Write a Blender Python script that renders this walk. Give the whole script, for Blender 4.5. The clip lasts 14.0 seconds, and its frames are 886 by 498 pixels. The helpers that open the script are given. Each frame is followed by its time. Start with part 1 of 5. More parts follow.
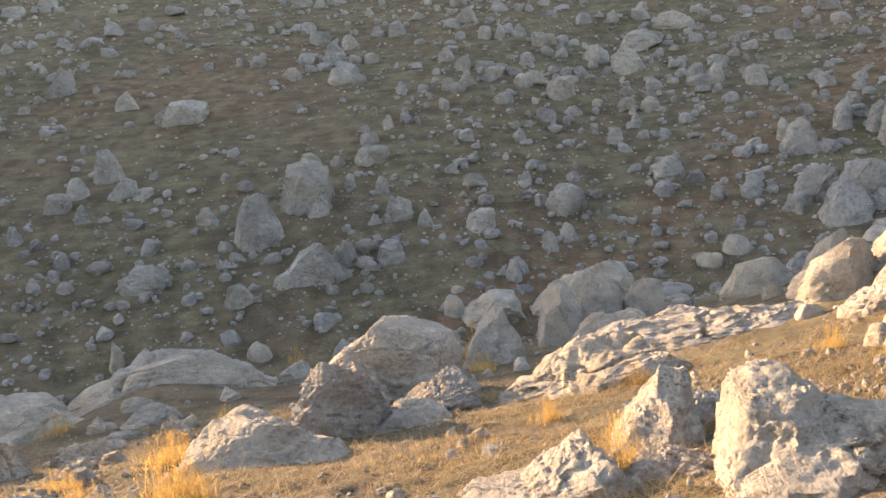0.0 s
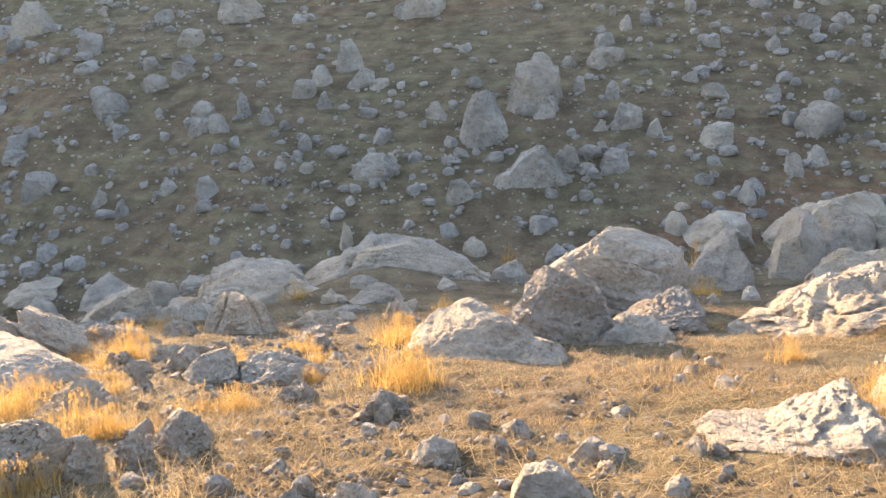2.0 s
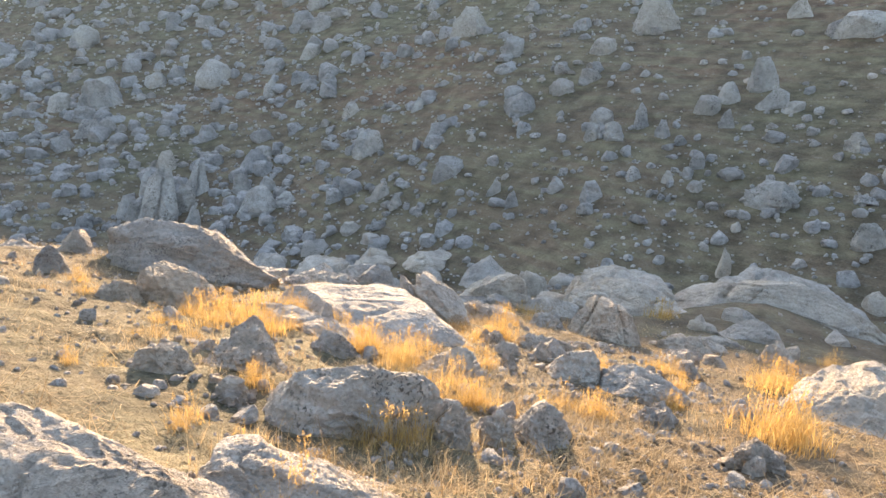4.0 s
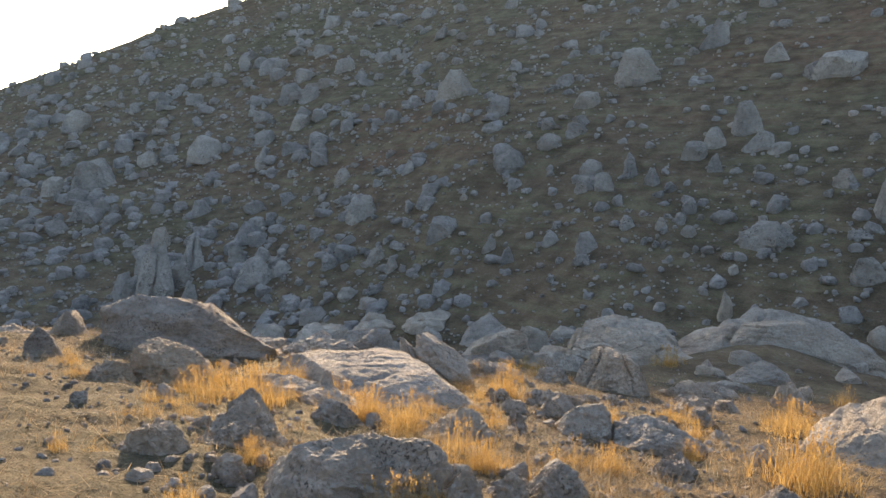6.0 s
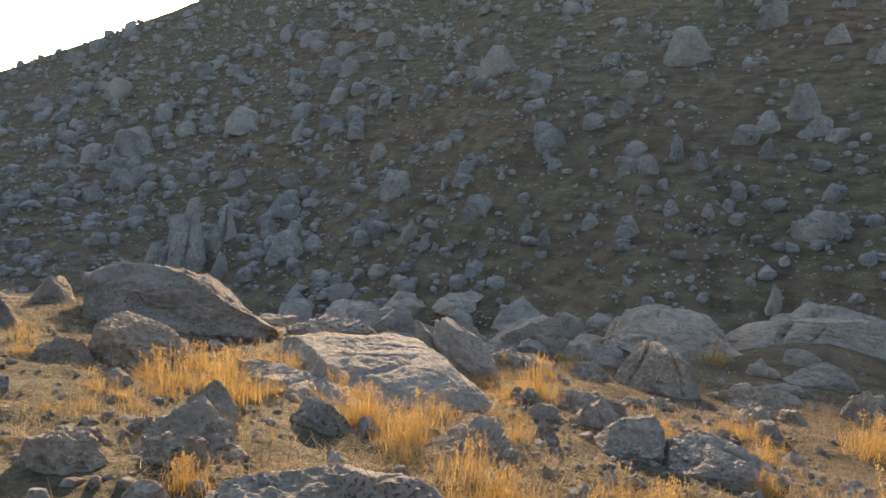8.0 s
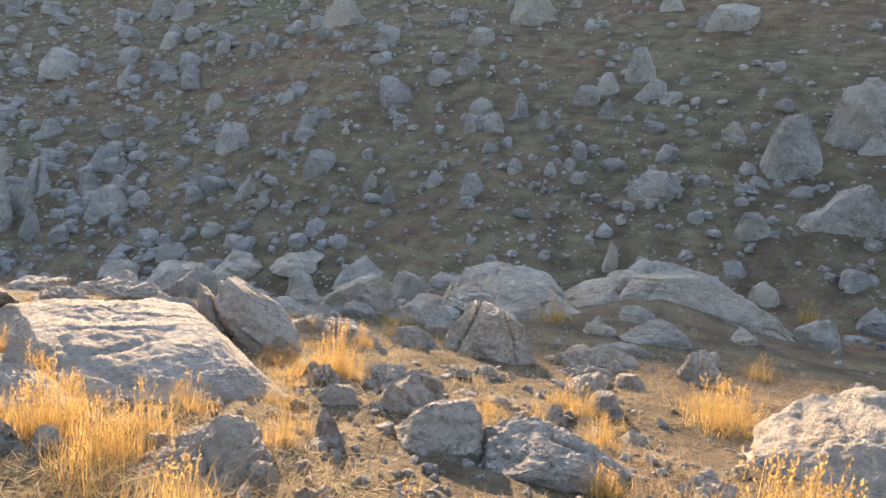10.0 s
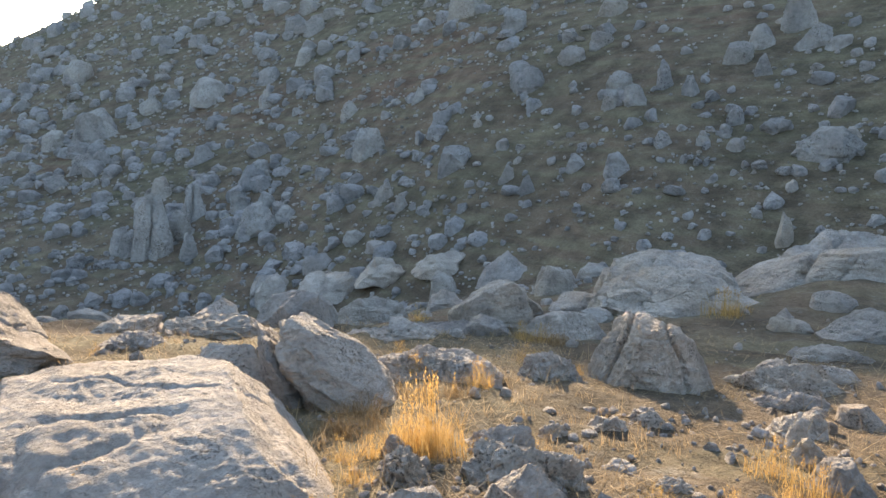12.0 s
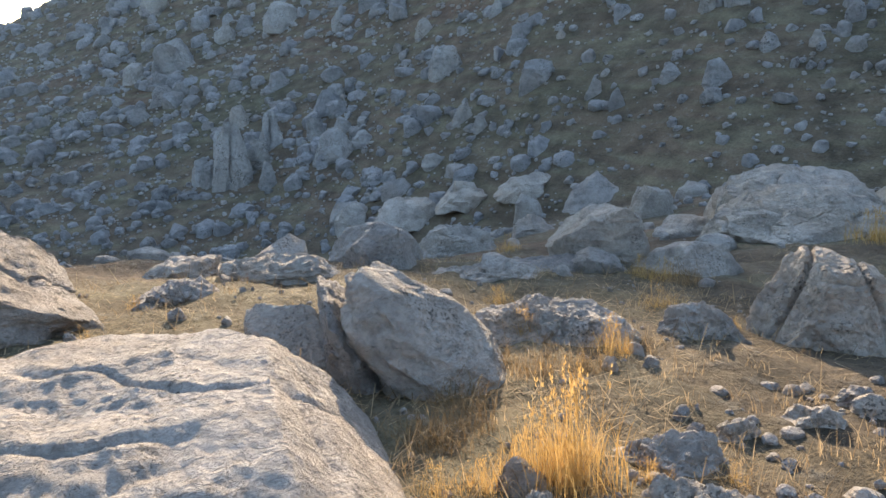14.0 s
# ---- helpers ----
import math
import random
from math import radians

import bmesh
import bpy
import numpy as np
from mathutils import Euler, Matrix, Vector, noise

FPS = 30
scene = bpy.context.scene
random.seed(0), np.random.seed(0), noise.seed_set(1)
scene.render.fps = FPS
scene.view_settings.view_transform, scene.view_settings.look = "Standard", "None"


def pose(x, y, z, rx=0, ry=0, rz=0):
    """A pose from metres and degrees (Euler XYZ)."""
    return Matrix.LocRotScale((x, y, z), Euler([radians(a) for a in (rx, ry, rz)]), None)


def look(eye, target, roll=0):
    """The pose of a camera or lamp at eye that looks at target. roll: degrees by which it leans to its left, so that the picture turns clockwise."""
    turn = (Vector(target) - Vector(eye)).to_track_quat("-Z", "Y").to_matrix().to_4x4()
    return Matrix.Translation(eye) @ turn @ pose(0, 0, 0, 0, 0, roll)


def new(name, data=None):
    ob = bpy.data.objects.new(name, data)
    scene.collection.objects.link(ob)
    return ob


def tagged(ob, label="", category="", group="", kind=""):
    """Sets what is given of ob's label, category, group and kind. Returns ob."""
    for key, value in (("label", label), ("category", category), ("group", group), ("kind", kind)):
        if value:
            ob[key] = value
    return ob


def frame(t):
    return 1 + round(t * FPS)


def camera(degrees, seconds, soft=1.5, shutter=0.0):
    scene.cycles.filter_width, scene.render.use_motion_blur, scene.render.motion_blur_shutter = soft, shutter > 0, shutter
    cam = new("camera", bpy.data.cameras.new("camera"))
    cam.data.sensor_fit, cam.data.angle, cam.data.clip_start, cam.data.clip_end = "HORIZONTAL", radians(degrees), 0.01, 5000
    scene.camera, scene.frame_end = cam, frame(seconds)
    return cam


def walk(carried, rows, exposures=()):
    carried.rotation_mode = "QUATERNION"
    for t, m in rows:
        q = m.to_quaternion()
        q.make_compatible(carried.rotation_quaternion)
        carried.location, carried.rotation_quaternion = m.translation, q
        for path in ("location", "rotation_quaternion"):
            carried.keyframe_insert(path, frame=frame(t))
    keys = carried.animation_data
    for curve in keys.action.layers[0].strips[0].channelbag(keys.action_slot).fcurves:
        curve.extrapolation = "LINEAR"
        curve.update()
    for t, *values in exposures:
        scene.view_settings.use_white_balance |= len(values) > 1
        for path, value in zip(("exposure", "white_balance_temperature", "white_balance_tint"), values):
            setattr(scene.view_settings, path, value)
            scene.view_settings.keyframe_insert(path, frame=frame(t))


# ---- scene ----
cam = camera(60.79, 14.0)
PATH = [
    (0.0, look((0.000, 0.000, 1.500), (-0.487, 4.956, 1.047), -4.93)),
    (0.5, look((0.138, 0.137, 1.476), (0.857, 5.079, 1.220), -6.29)),
    (0.8, look((0.160, 0.172, 1.473), (1.061, 5.083, 1.215), -6.93)),
    (1.0, look((0.108, 0.141, 1.488), (0.881, 5.070, 1.169), -7.27)),
    (1.5, look((-0.103, 0.107, 1.516), (-0.654, 5.035, 0.878), -5.00)),
    (2.0, look((-0.352, 0.176, 1.480), (-2.197, 4.714, 0.478), -1.36)),
    (2.5, look((-0.501, 0.187, 1.424), (-3.123, 4.288, 0.283), 1.04)),
    (3.0, look((-0.538, 0.182, 1.397), (-3.500, 4.026, 0.191), 0.21)),
    (3.5, look((-0.610, 0.283, 1.371), (-4.047, 3.697, 0.134), 0.14)),
    (4.0, look((-0.655, 0.263, 1.398), (-4.411, 3.412, 0.412), 4.07)),
    (4.2, look((-0.698, 0.277, 1.401), (-4.709, 3.160, 0.625), 3.99)),
    (6.3, look((-0.777, 0.407, 1.342), (-4.553, 3.625, 0.723), 0.25)),
    (6.5, look((-0.779, 0.614, 1.338), (-4.558, 3.814, 0.648), 0.07)),
    (7.0, look((-1.276, 0.967, 1.115), (-5.281, 3.847, 0.305), 1.64)),
    (7.2, look((-1.419, 1.115, 1.090), (-5.421, 3.965, 0.162), 1.79)),
    (9.3, look((-2.314, 2.142, 0.854), (-6.084, 5.423, 0.703), 3.43)),
    (9.5, look((-2.334, 2.367, 0.799), (-5.999, 5.755, 0.502), 8.03)),
    (10.0, look((-2.790, 3.070, 0.652), (-6.028, 6.766, -0.275), 4.30)),
    (10.5, look((-3.053, 3.547, 0.482), (-5.929, 7.539, -0.408), 3.28)),
    (11.0, look((-3.610, 4.080, 0.435), (-7.455, 7.149, -0.455), -6.71)),
    (11.5, look((-3.903, 4.533, 0.365), (-7.760, 7.572, -0.579), -2.58)),
    (12.0, look((-4.171, 4.916, 0.392), (-8.069, 7.884, -0.602), -2.86)),
    (12.5, look((-4.546, 5.137, 0.192), (-8.492, 8.041, -0.805), -5.44)),
    (13.0, look((-4.937, 5.382, 0.136), (-9.056, 8.045, -0.836), 1.21)),
    (13.5, look((-5.367, 5.570, 0.132), (-9.561, 7.979, -1.133), 0.67)),
    (14.0, look((-5.785, 5.784, 0.041), (-9.900, 8.227, -1.407), -5.76)),
]
EXPOSURES = [(0.0, 2.25, 9100, 16), (1.2, 2.25, 8900, 16), (2.0, 2.55, 8500, 15), (3.0, 2.6, 8200, 14), (4.2, 2.5, 7900, 12), (6.5, 1.52, 7700, 12), (7.2, 1.58, 7800, 12), (9.3, 1.05, 8000, 13), (9.5, 1.15, 8000, 13), (10.1, 2.3, 7900, 14), (10.5, 2.25, 7600, 10), (11.0, 2.1, 7700, 11), (12.0, 2.1, 7200, 9), (13.0, 2.0, 7100, 9), (14.0, 1.9, 6700, 8)]
walk(cam, PATH, EXPOSURES)

# ---- light ----
SUN_AZ, SUN_EL = 57.8, 15.45
world = bpy.data.worlds.new("sky")
scene.world = world
world.use_nodes = True
wt = world.node_tree
sky = wt.nodes.new("ShaderNodeTexSky")
sky.sky_type = "NISHITA"
sky.sun_disc = False
sky.sun_elevation, sky.sun_rotation = radians(SUN_EL), radians(-SUN_AZ)
sky.altitude, sky.air_density, sky.dust_density, sky.ozone_density = 1200, 1.0, 2.0, 1.0
wt.nodes["Background"].inputs["Strength"].default_value = 0.15
wt.links.new(sky.outputs["Color"], wt.nodes["Background"].inputs["Color"])
sun_data = bpy.data.lights.new("sun", "SUN")
sun_data.energy, sun_data.angle, sun_data.color = 3.5, radians(0.5), (1.0, 0.79, 0.56)
sun = new("sun", sun_data)
toward = Vector((-math.sin(radians(SUN_AZ)) * math.cos(radians(SUN_EL)), math.cos(radians(SUN_AZ)) * math.cos(radians(SUN_EL)), math.sin(radians(SUN_EL))))
sun.matrix_world = look(toward * 60, (0, 0, 0))


# ---- materials ----
def material(name, rough=0.9):
    m = bpy.data.materials.new(name)
    m.use_nodes = True
    b = m.node_tree.nodes["Principled BSDF"]
    b.inputs["Roughness"].default_value = rough
    b.inputs["Specular IOR Level"].default_value = 0.25
    return m, m.node_tree, b


def node(tree, kind, **values):
    n = tree.nodes.new(kind)
    for key, value in values.items():
        n.inputs[key.replace("_", " ")].default_value = value
    return n


def noise_node(tree, place, scale, detail=5.0, rough=0.6):
    n = node(tree, "ShaderNodeTexNoise", Scale=scale, Detail=detail, Roughness=rough)
    tree.links.new(place, n.inputs["Vector"])
    return n.outputs["Fac"]


def ramp(tree, fac, *stops):
    n = tree.nodes.new("ShaderNodeValToRGB")
    while len(n.color_ramp.elements) < len(stops):
        n.color_ramp.elements.new(0.5)
    for e, (at, c) in zip(n.color_ramp.elements, stops):
        e.position, e.color = at, (*c, 1) if len(c) == 3 else c
    tree.links.new(fac, n.inputs["Fac"])
    return n.outputs["Color"]


def mix(tree, fac, a, b, blend="MIX"):
    n = tree.nodes.new("ShaderNodeMix")
    n.data_type, n.blend_type = "RGBA", blend
    for slot, value in ((0, fac), (6, a), (7, b)):
        if isinstance(value, (int, float)):
            n.inputs[slot].default_value = value
        elif isinstance(value, tuple):
            n.inputs[slot].default_value = (*value, 1)
        else:
            tree.links.new(value, n.inputs[slot])
    return n.outputs[2]


def bump(tree, bsdf, *layers):
    last = None
    for height, strength, distance in layers:
        n = node(tree, "ShaderNodeBump", Strength=strength, Distance=distance)
        tree.links.new(height, n.inputs["Height"])
        if last:
            tree.links.new(last, n.inputs["Normal"])
        last = n.outputs["Normal"]
    tree.links.new(last, bsdf.inputs["Normal"])


def grey(v):
    return (v, v, v)


def limestone(name, pale, mid, dark, warm, size):
    m, t, b = material(name, 0.92)
    geo = t.nodes.new("ShaderNodeNewGeometry")
    place = geo.outputs["Position"]
    info = t.nodes.new("ShaderNodeObjectInfo")
    broad = noise_node(t, place, 1.1 / size, 6, 0.62)
    c = ramp(t, broad, (0.3, dark), (0.48, mid), (0.7, pale))
    stain = noise_node(t, place, 0.5 / size, 3, 0.5)
    c = mix(t, ramp(t, stain, (0.5, grey(0)), (0.72, grey(0.55))), c, warm)
    fine = noise_node(t, place, 14 / size, 6, 0.7)
    c = mix(t, 0.75, c, ramp(t, fine, (0.3, grey(0.55)), (0.55, grey(1.0)), (0.75, grey(1.16))), "MULTIPLY")
    speck = noise_node(t, place, 38 / size, 3, 0.6)
    patch = noise_node(t, place, 2.6 / size, 3, 0.6)
    lichen = mix(t, 1.0, ramp(t, speck, (0.53, grey(0)), (0.62, grey(1))), ramp(t, patch, (0.5, grey(0)), (0.64, grey(0.8))), "MULTIPLY")
    c = mix(t, lichen, c, (0.07, 0.06, 0.05))
    tone = ramp(t, info.outputs["Random"], (0.0, (0.82, 0.82, 0.84)), (0.5, (1.0, 0.985, 0.97)), (1.0, (1.06, 1.02, 0.97)))
    c = mix(t, 1.0, c, tone, "MULTIPLY")
    t.links.new(c, b.inputs["Base Color"])
    wave = node(t, "ShaderNodeTexNoise", Scale=5.0 / size, Detail=8.0, Roughness=0.65, Distortion=0.6)
    stretch = node(t, "ShaderNodeMapping")
    stretch.inputs["Scale"].default_value = (0.7, 0.7, 2.6)
    stretch.inputs["Rotation"].default_value = (0.25, 0.15, 0.0)
    t.links.new(place, stretch.inputs["Vector"])
    t.links.new(stretch.outputs["Vector"], wave.inputs["Vector"])
    ripple = node(t, "ShaderNodeTexNoise", Scale=9.0 / size, Detail=5.0, Roughness=0.55, Distortion=0.9)
    comb = node(t, "ShaderNodeMapping")
    comb.inputs["Scale"].default_value = (2.6, 0.8, 1.8)
    comb.inputs["Rotation"].default_value = (0.0, 0.3, 0.9)
    t.links.new(place, comb.inputs["Vector"])
    t.links.new(comb.outputs["Vector"], ripple.inputs["Vector"])
    bump(t, b, (wave.outputs["Fac"], 1.0, 0.10 * size), (ripple.outputs["Fac"], 1.0, 0.05 * size), (fine, 0.9, 0.03 * size), (speck, 0.7, 0.010 * size))
    return m


ROCK = limestone("weathered_limestone", (0.54, 0.49, 0.44), (0.43, 0.385, 0.34), (0.28, 0.25, 0.225), (0.42, 0.32, 0.23), 1.0)
HILL_ROCK = limestone("hillside_limestone", (0.52, 0.495, 0.47), (0.40, 0.38, 0.36), (0.24, 0.23, 0.22), (0.36, 0.30, 0.24), 4.0)


def earth_material():
    m, t, b = material("dry_earth", 0.97)
    geo = t.nodes.new("ShaderNodeNewGeometry")
    place = geo.outputs["Position"]
    broad = noise_node(t, place, 0.06, 6, 0.6)
    c = ramp(t, broad, (0.34, (0.19, 0.135, 0.09)), (0.5, (0.17, 0.128, 0.085)), (0.64, (0.142, 0.124, 0.076)))
    red = noise_node(t, place, 0.035, 4, 0.55)
    c = mix(t, ramp(t, red, (0.52, grey(0)), (0.66, grey(0.8))), c, (0.20, 0.122, 0.08))
    # the rust-red wash of bare earth that runs down the far slope
    along = node(t, "ShaderNodeMapping")
    along.inputs["Location"].default_value = (-59.26, -31.08, 0.0)
    along.inputs["Rotation"].default_value = (0.0, 0.0, -0.7245)
    t.links.new(place, along.inputs["Vector"])
    split = node(t, "ShaderNodeSeparateXYZ")
    t.links.new(along.outputs["Vector"], split.inputs["Vector"])
    wander = node(t, "ShaderNodeMath")
    wander.operation = "MULTIPLY_ADD"
    t.links.new(noise_node(t, place, 0.12, 3, 0.6), wander.inputs[0])
    wander.inputs[1].default_value = 7.0
    t.links.new(split.outputs["Y"], wander.inputs[2])
    band = node(t, "ShaderNodeMapRange")
    band.inputs["From Min"].default_value, band.inputs["From Max"].default_value = 0.0, 7.0
    t.links.new(wander.outputs["Value"], band.inputs["Value"])
    c = mix(t, ramp(t, band.outputs["Result"], (0.0, grey(0)), (0.35, grey(0.8)), (0.6, grey(0.8)), (1.0, grey(0))), c, (0.23, 0.135, 0.085))
    gravel = noise_node(t, place, 2.2, 6, 0.72)
    c = mix(t, ramp(t, gravel, (0.56, grey(0)), (0.66, grey(0.75))), c, (0.27, 0.24, 0.20))
    flat = node(t, "ShaderNodeMapping")
    flat.inputs["Scale"].default_value = (0.12, 0.12, 1.5)
    t.links.new(place, flat.inputs["Vector"])
    terrace = noise_node(t, flat.outputs["Vector"], 1.6, 4, 0.55)
    c = mix(t, ramp(t, terrace, (0.46, grey(0)), (0.6, grey(0.7))), c, (0.215, 0.185, 0.115))
    damp = noise_node(t, place, 0.7, 5, 0.6)
    c = mix(t, 0.8, c, ramp(t, damp, (0.38, grey(0.5)), (0.6, grey(1.1))), "MULTIPLY")
    clod = noise_node(t, place, 9.0, 6, 0.7)
    c = mix(t, 0.8, c, ramp(t, clod, (0.3, grey(0.5)), (0.55, grey(1.0)), (0.8, grey(1.35))), "MULTIPLY")
    t.links.new(c, b.inputs["Base Color"])
    bump(t, b, (terrace, 0.8, 0.5), (gravel, 0.8, 0.3), (clod, 1.0, 0.07))
    return m


EARTH = earth_material()


def straw_material(name, a, c2):
    m, t, b = material(name, 0.75)
    geo = t.nodes.new("ShaderNodeNewGeometry")
    c = ramp(t, geo.outputs["Random Per Island"], (0.0, a), (1.0, c2))
    t.links.new(c, b.inputs["Base Color"])
    glow = node(t, "ShaderNodeBsdfTranslucent")
    t.links.new(c, glow.inputs["Color"])
    blend = node(t, "ShaderNodeMixShader", Fac=0.45)
    t.links.new(b.outputs["BSDF"], blend.inputs[1])
    t.links.new(glow.outputs["BSDF"], blend.inputs[2])
    t.links.new(blend.outputs["Shader"], t.nodes["Material Output"].inputs["Surface"])
    return m


STRAW = straw_material("dry_grass", (0.38, 0.225, 0.075), (0.66, 0.45, 0.185))
LITTER = straw_material("trampled_straw", (0.22, 0.15, 0.085), (0.56, 0.42, 0.25))

# ---- the lie of the land ----
def curve(knots, width):
    """A smooth function of the azimuth, in degrees to the left of north, through the knots."""
    grid = np.linspace(-180, 180, 1441)
    pad = np.interp(grid, [k[0] for k in knots], [k[1] for k in knots])
    n = int(width * 4)
    kernel = np.hanning(2 * n + 1)
    kernel /= kernel.sum()
    soft_line = np.convolve(np.pad(pad, n, mode="edge"), kernel, mode="valid")
    return lambda a: np.interp(a, grid, soft_line)


CX, CY = -3.0, 3.0
foot_at = curve([(-180, 60), (-90, 60), (-60, 58), (-38, 50), (-20, 41), (0, 34), (20, 33), (40, 37), (58, 42), (72, 48), (87, 56), (120, 70), (180, 70)], 8)
crest_at = curve([(-180, 150), (-60, 150), (0, 135), (40, 165), (58, 180), (75, 175), (87, 180), (120, 200), (180, 200)], 8)
crest_rise = curve([(-180, 8), (-90, 8), (-60, 8.5), (-37, 12.4), (-19, 15.4), (0, 17.6), (20, 17.6), (40, 16.8), (45, 16.0), (50, 14.7), (52, 13.8), (54.5, 13.4), (56.5, 13.6), (57.7, 13.6), (60, 12.8), (64, 11.6), (69.4, 9.6), (75, 7.2), (79.6, 4.8), (87, 1.6), (95, -1), (120, -3), (180, -3)], 2)


def near_slope(x, y):
    right = 0.5 * (x - 2 + np.sqrt((x - 2) ** 2 + 9.0)) - 0.65
    left = np.clip(-x - 9, 0, 8)
    r = np.hypot(x - CX, y - CY)
    a = np.degrees(np.arctan2(-(x - CX), y - CY))
    drop = np.clip((a - 38) / 26, 0, 1) * np.clip((150 - a) / 30, 0, 1) * np.clip(r - 15, 0, 40)
    return 0.0587 * x - 0.1914 * y + 0.17 * np.minimum(right, 30) - 0.006 * left ** 2 - 0.2 * drop


def far_slope(x, y):
    dx, dy = x - CX, y - CY
    r = np.hypot(dx, dy)
    a = np.degrees(np.arctan2(-dx, dy))
    r0, r1 = foot_at(a), crest_at(a)
    sa, ca = np.sin(np.radians(a)), np.cos(np.radians(a))
    z0 = near_slope(CX - r0 * sa, CY + r0 * ca)
    z1 = 0.9 + r1 * np.tan(np.radians(crest_rise(a)))
    s = (r - r0) / (r1 - r0)
    rise = np.where(s < 1, np.clip(s, 0, 1) ** (1 + 0.35 * np.clip((a - 50) / 20, 0, 1)), 1 - 0.35 * (s - 1) ** 2 / (0.3 + np.abs(s - 1)))
    far = z0 + (z1 - z0) * rise
    return np.where(r < r0, near_slope(x, y) - 0.3 * (r0 - r), far)


def ground_height(x, y):
    """The height of the bare ground without its fine relief."""
    n, f = near_slope(x, y), far_slope(x, y)
    a = np.degrees(np.arctan2(-(x - CX), y - CY))
    front = np.clip((115 - np.abs(a - 20)) / 20, 0, 1)
    f = f * front + (n - 5) * (1 - front)
    bank = 0.8 * np.exp(-((x + 11.8) ** 2 + (y - 23.0) ** 2) / 9.0)
    return 0.5 * (n + f + np.sqrt((n - f) ** 2 + 0.5)) - 0.02 + bank


def hash3(i, j, k):
    h = (i * 374761393 + j * 668265263 + k * 2147483647 + 1274126177) & 0xFFFFFFFF
    h = ((h ^ (h >> 13)) * 1274126177) & 0xFFFFFFFF
    h = ((h ^ (h >> 16)) * 2246822519) & 0xFFFFFFFF
    return ((h ^ (h >> 15)) & 0xFFFF) / 32767.5 - 1.0


def lattice(p):
    """Smooth noise from -1 to 1 at many places at once."""
    c = np.floor(p).astype(np.int64)
    f = p - c
    f = f * f * f * (f * (f * 6 - 15) + 10)
    total = 0.0
    for dx in (0, 1):
        for dy in (0, 1):
            for dz in (0, 1):
                w = np.abs(1 - dx - f[:, 0]) * np.abs(1 - dy - f[:, 1]) * np.abs(1 - dz - f[:, 2])
                total = total + w * hash3(c[:, 0] + dx, c[:, 1] + dy, c[:, 2] + dz)
    return total


def fractal(p, octaves=4, gain=0.5):
    p = np.asarray(p, float)
    total, amp = 0.0, 1.0
    for k in range(octaves):
        total = total + amp * lattice(p * 2.1 ** k + 17.3 * k)
        amp *= gain
    return total


def relief(x, y):
    """Fine relief of the ground: hummocks, clods and terracettes."""
    r = np.hypot(x - CX, y - CY)
    p = np.stack([x, y, np.zeros_like(x) + 3.1], 1)
    k = np.minimum(1.0, r / 12)
    clods = 0.035 * fractal(p * 3.0, 3, 0.6) * np.clip(1.5 - r / 30, 0, 1)
    return 0.10 * fractal(p * 0.5, 4) * (0.35 + 0.65 * k) + 0.5 * k * np.minimum(1, r / 60) * fractal(p * 0.06, 4) + clods


def mesh_object(name, verts, faces, mat, smooth=True):
    me = bpy.data.meshes.new(name)
    me.from_pydata(verts, [], faces)
    me.materials.append(mat)
    if smooth:
        me.polygons.foreach_set("use_smooth", [True] * len(me.polygons))
        me.set_sharp_from_angle(angle=radians(38))
    me.update()
    return me


def build_ground():
    angles = np.concatenate([np.linspace(-62, 108, 430), np.linspace(110, 296, 70)])
    radii = np.concatenate([[0.0], np.geomspace(0.35, 230, 300), np.geomspace(240, 3000, 26)])
    aa, rr = np.meshgrid(np.radians(angles), radii)
    xs, ys = CX - rr * np.sin(aa), CY + rr * np.cos(aa)
    zs = ground_height(xs.ravel(), ys.ravel())
    xf, yf = xs.ravel(), ys.ravel()
    far = np.clip((rr.ravel() - 260) / 500, 0, 1)
    zs = zs * (1 - far) + np.minimum(zs, -20) * far
    zs = zs + relief(xf, yf)
    n = len(angles)
    verts = np.stack([xf, yf, zs], 1).tolist()
    faces = []
    for i in range(len(radii) - 1):
        for j in range(n):
            a, b = i * n + j, i * n + (j + 1) % n
            faces.append((a, b, b + n, a + n))
    ob = new("ground", mesh_object("ground", verts, faces, EARTH))
    return tagged(ob, "dry brown stony earth slopes of a ravine", "ground", kind="structure")


build_ground()


def floors_at(x, y):
    x, y = np.asarray(x, float), np.asarray(y, float)
    return ground_height(x, y) + relief(x, y)


def floor_at(x, y):
    return float(floors_at([x], [y])[0])


# ---- rocks ----
def ico(level):
    bm = bmesh.new()
    bmesh.ops.create_icosphere(bm, subdivisions=level, radius=1.0)
    bm.verts.ensure_lookup_table()
    v = np.array([p.co[:] for p in bm.verts])
    f = [tuple(q.index for q in face.verts) for face in bm.faces]
    bm.free()
    return v, f


ICO = {level: ico(level) for level in (1, 2, 3, 4, 5, 6, 7)}


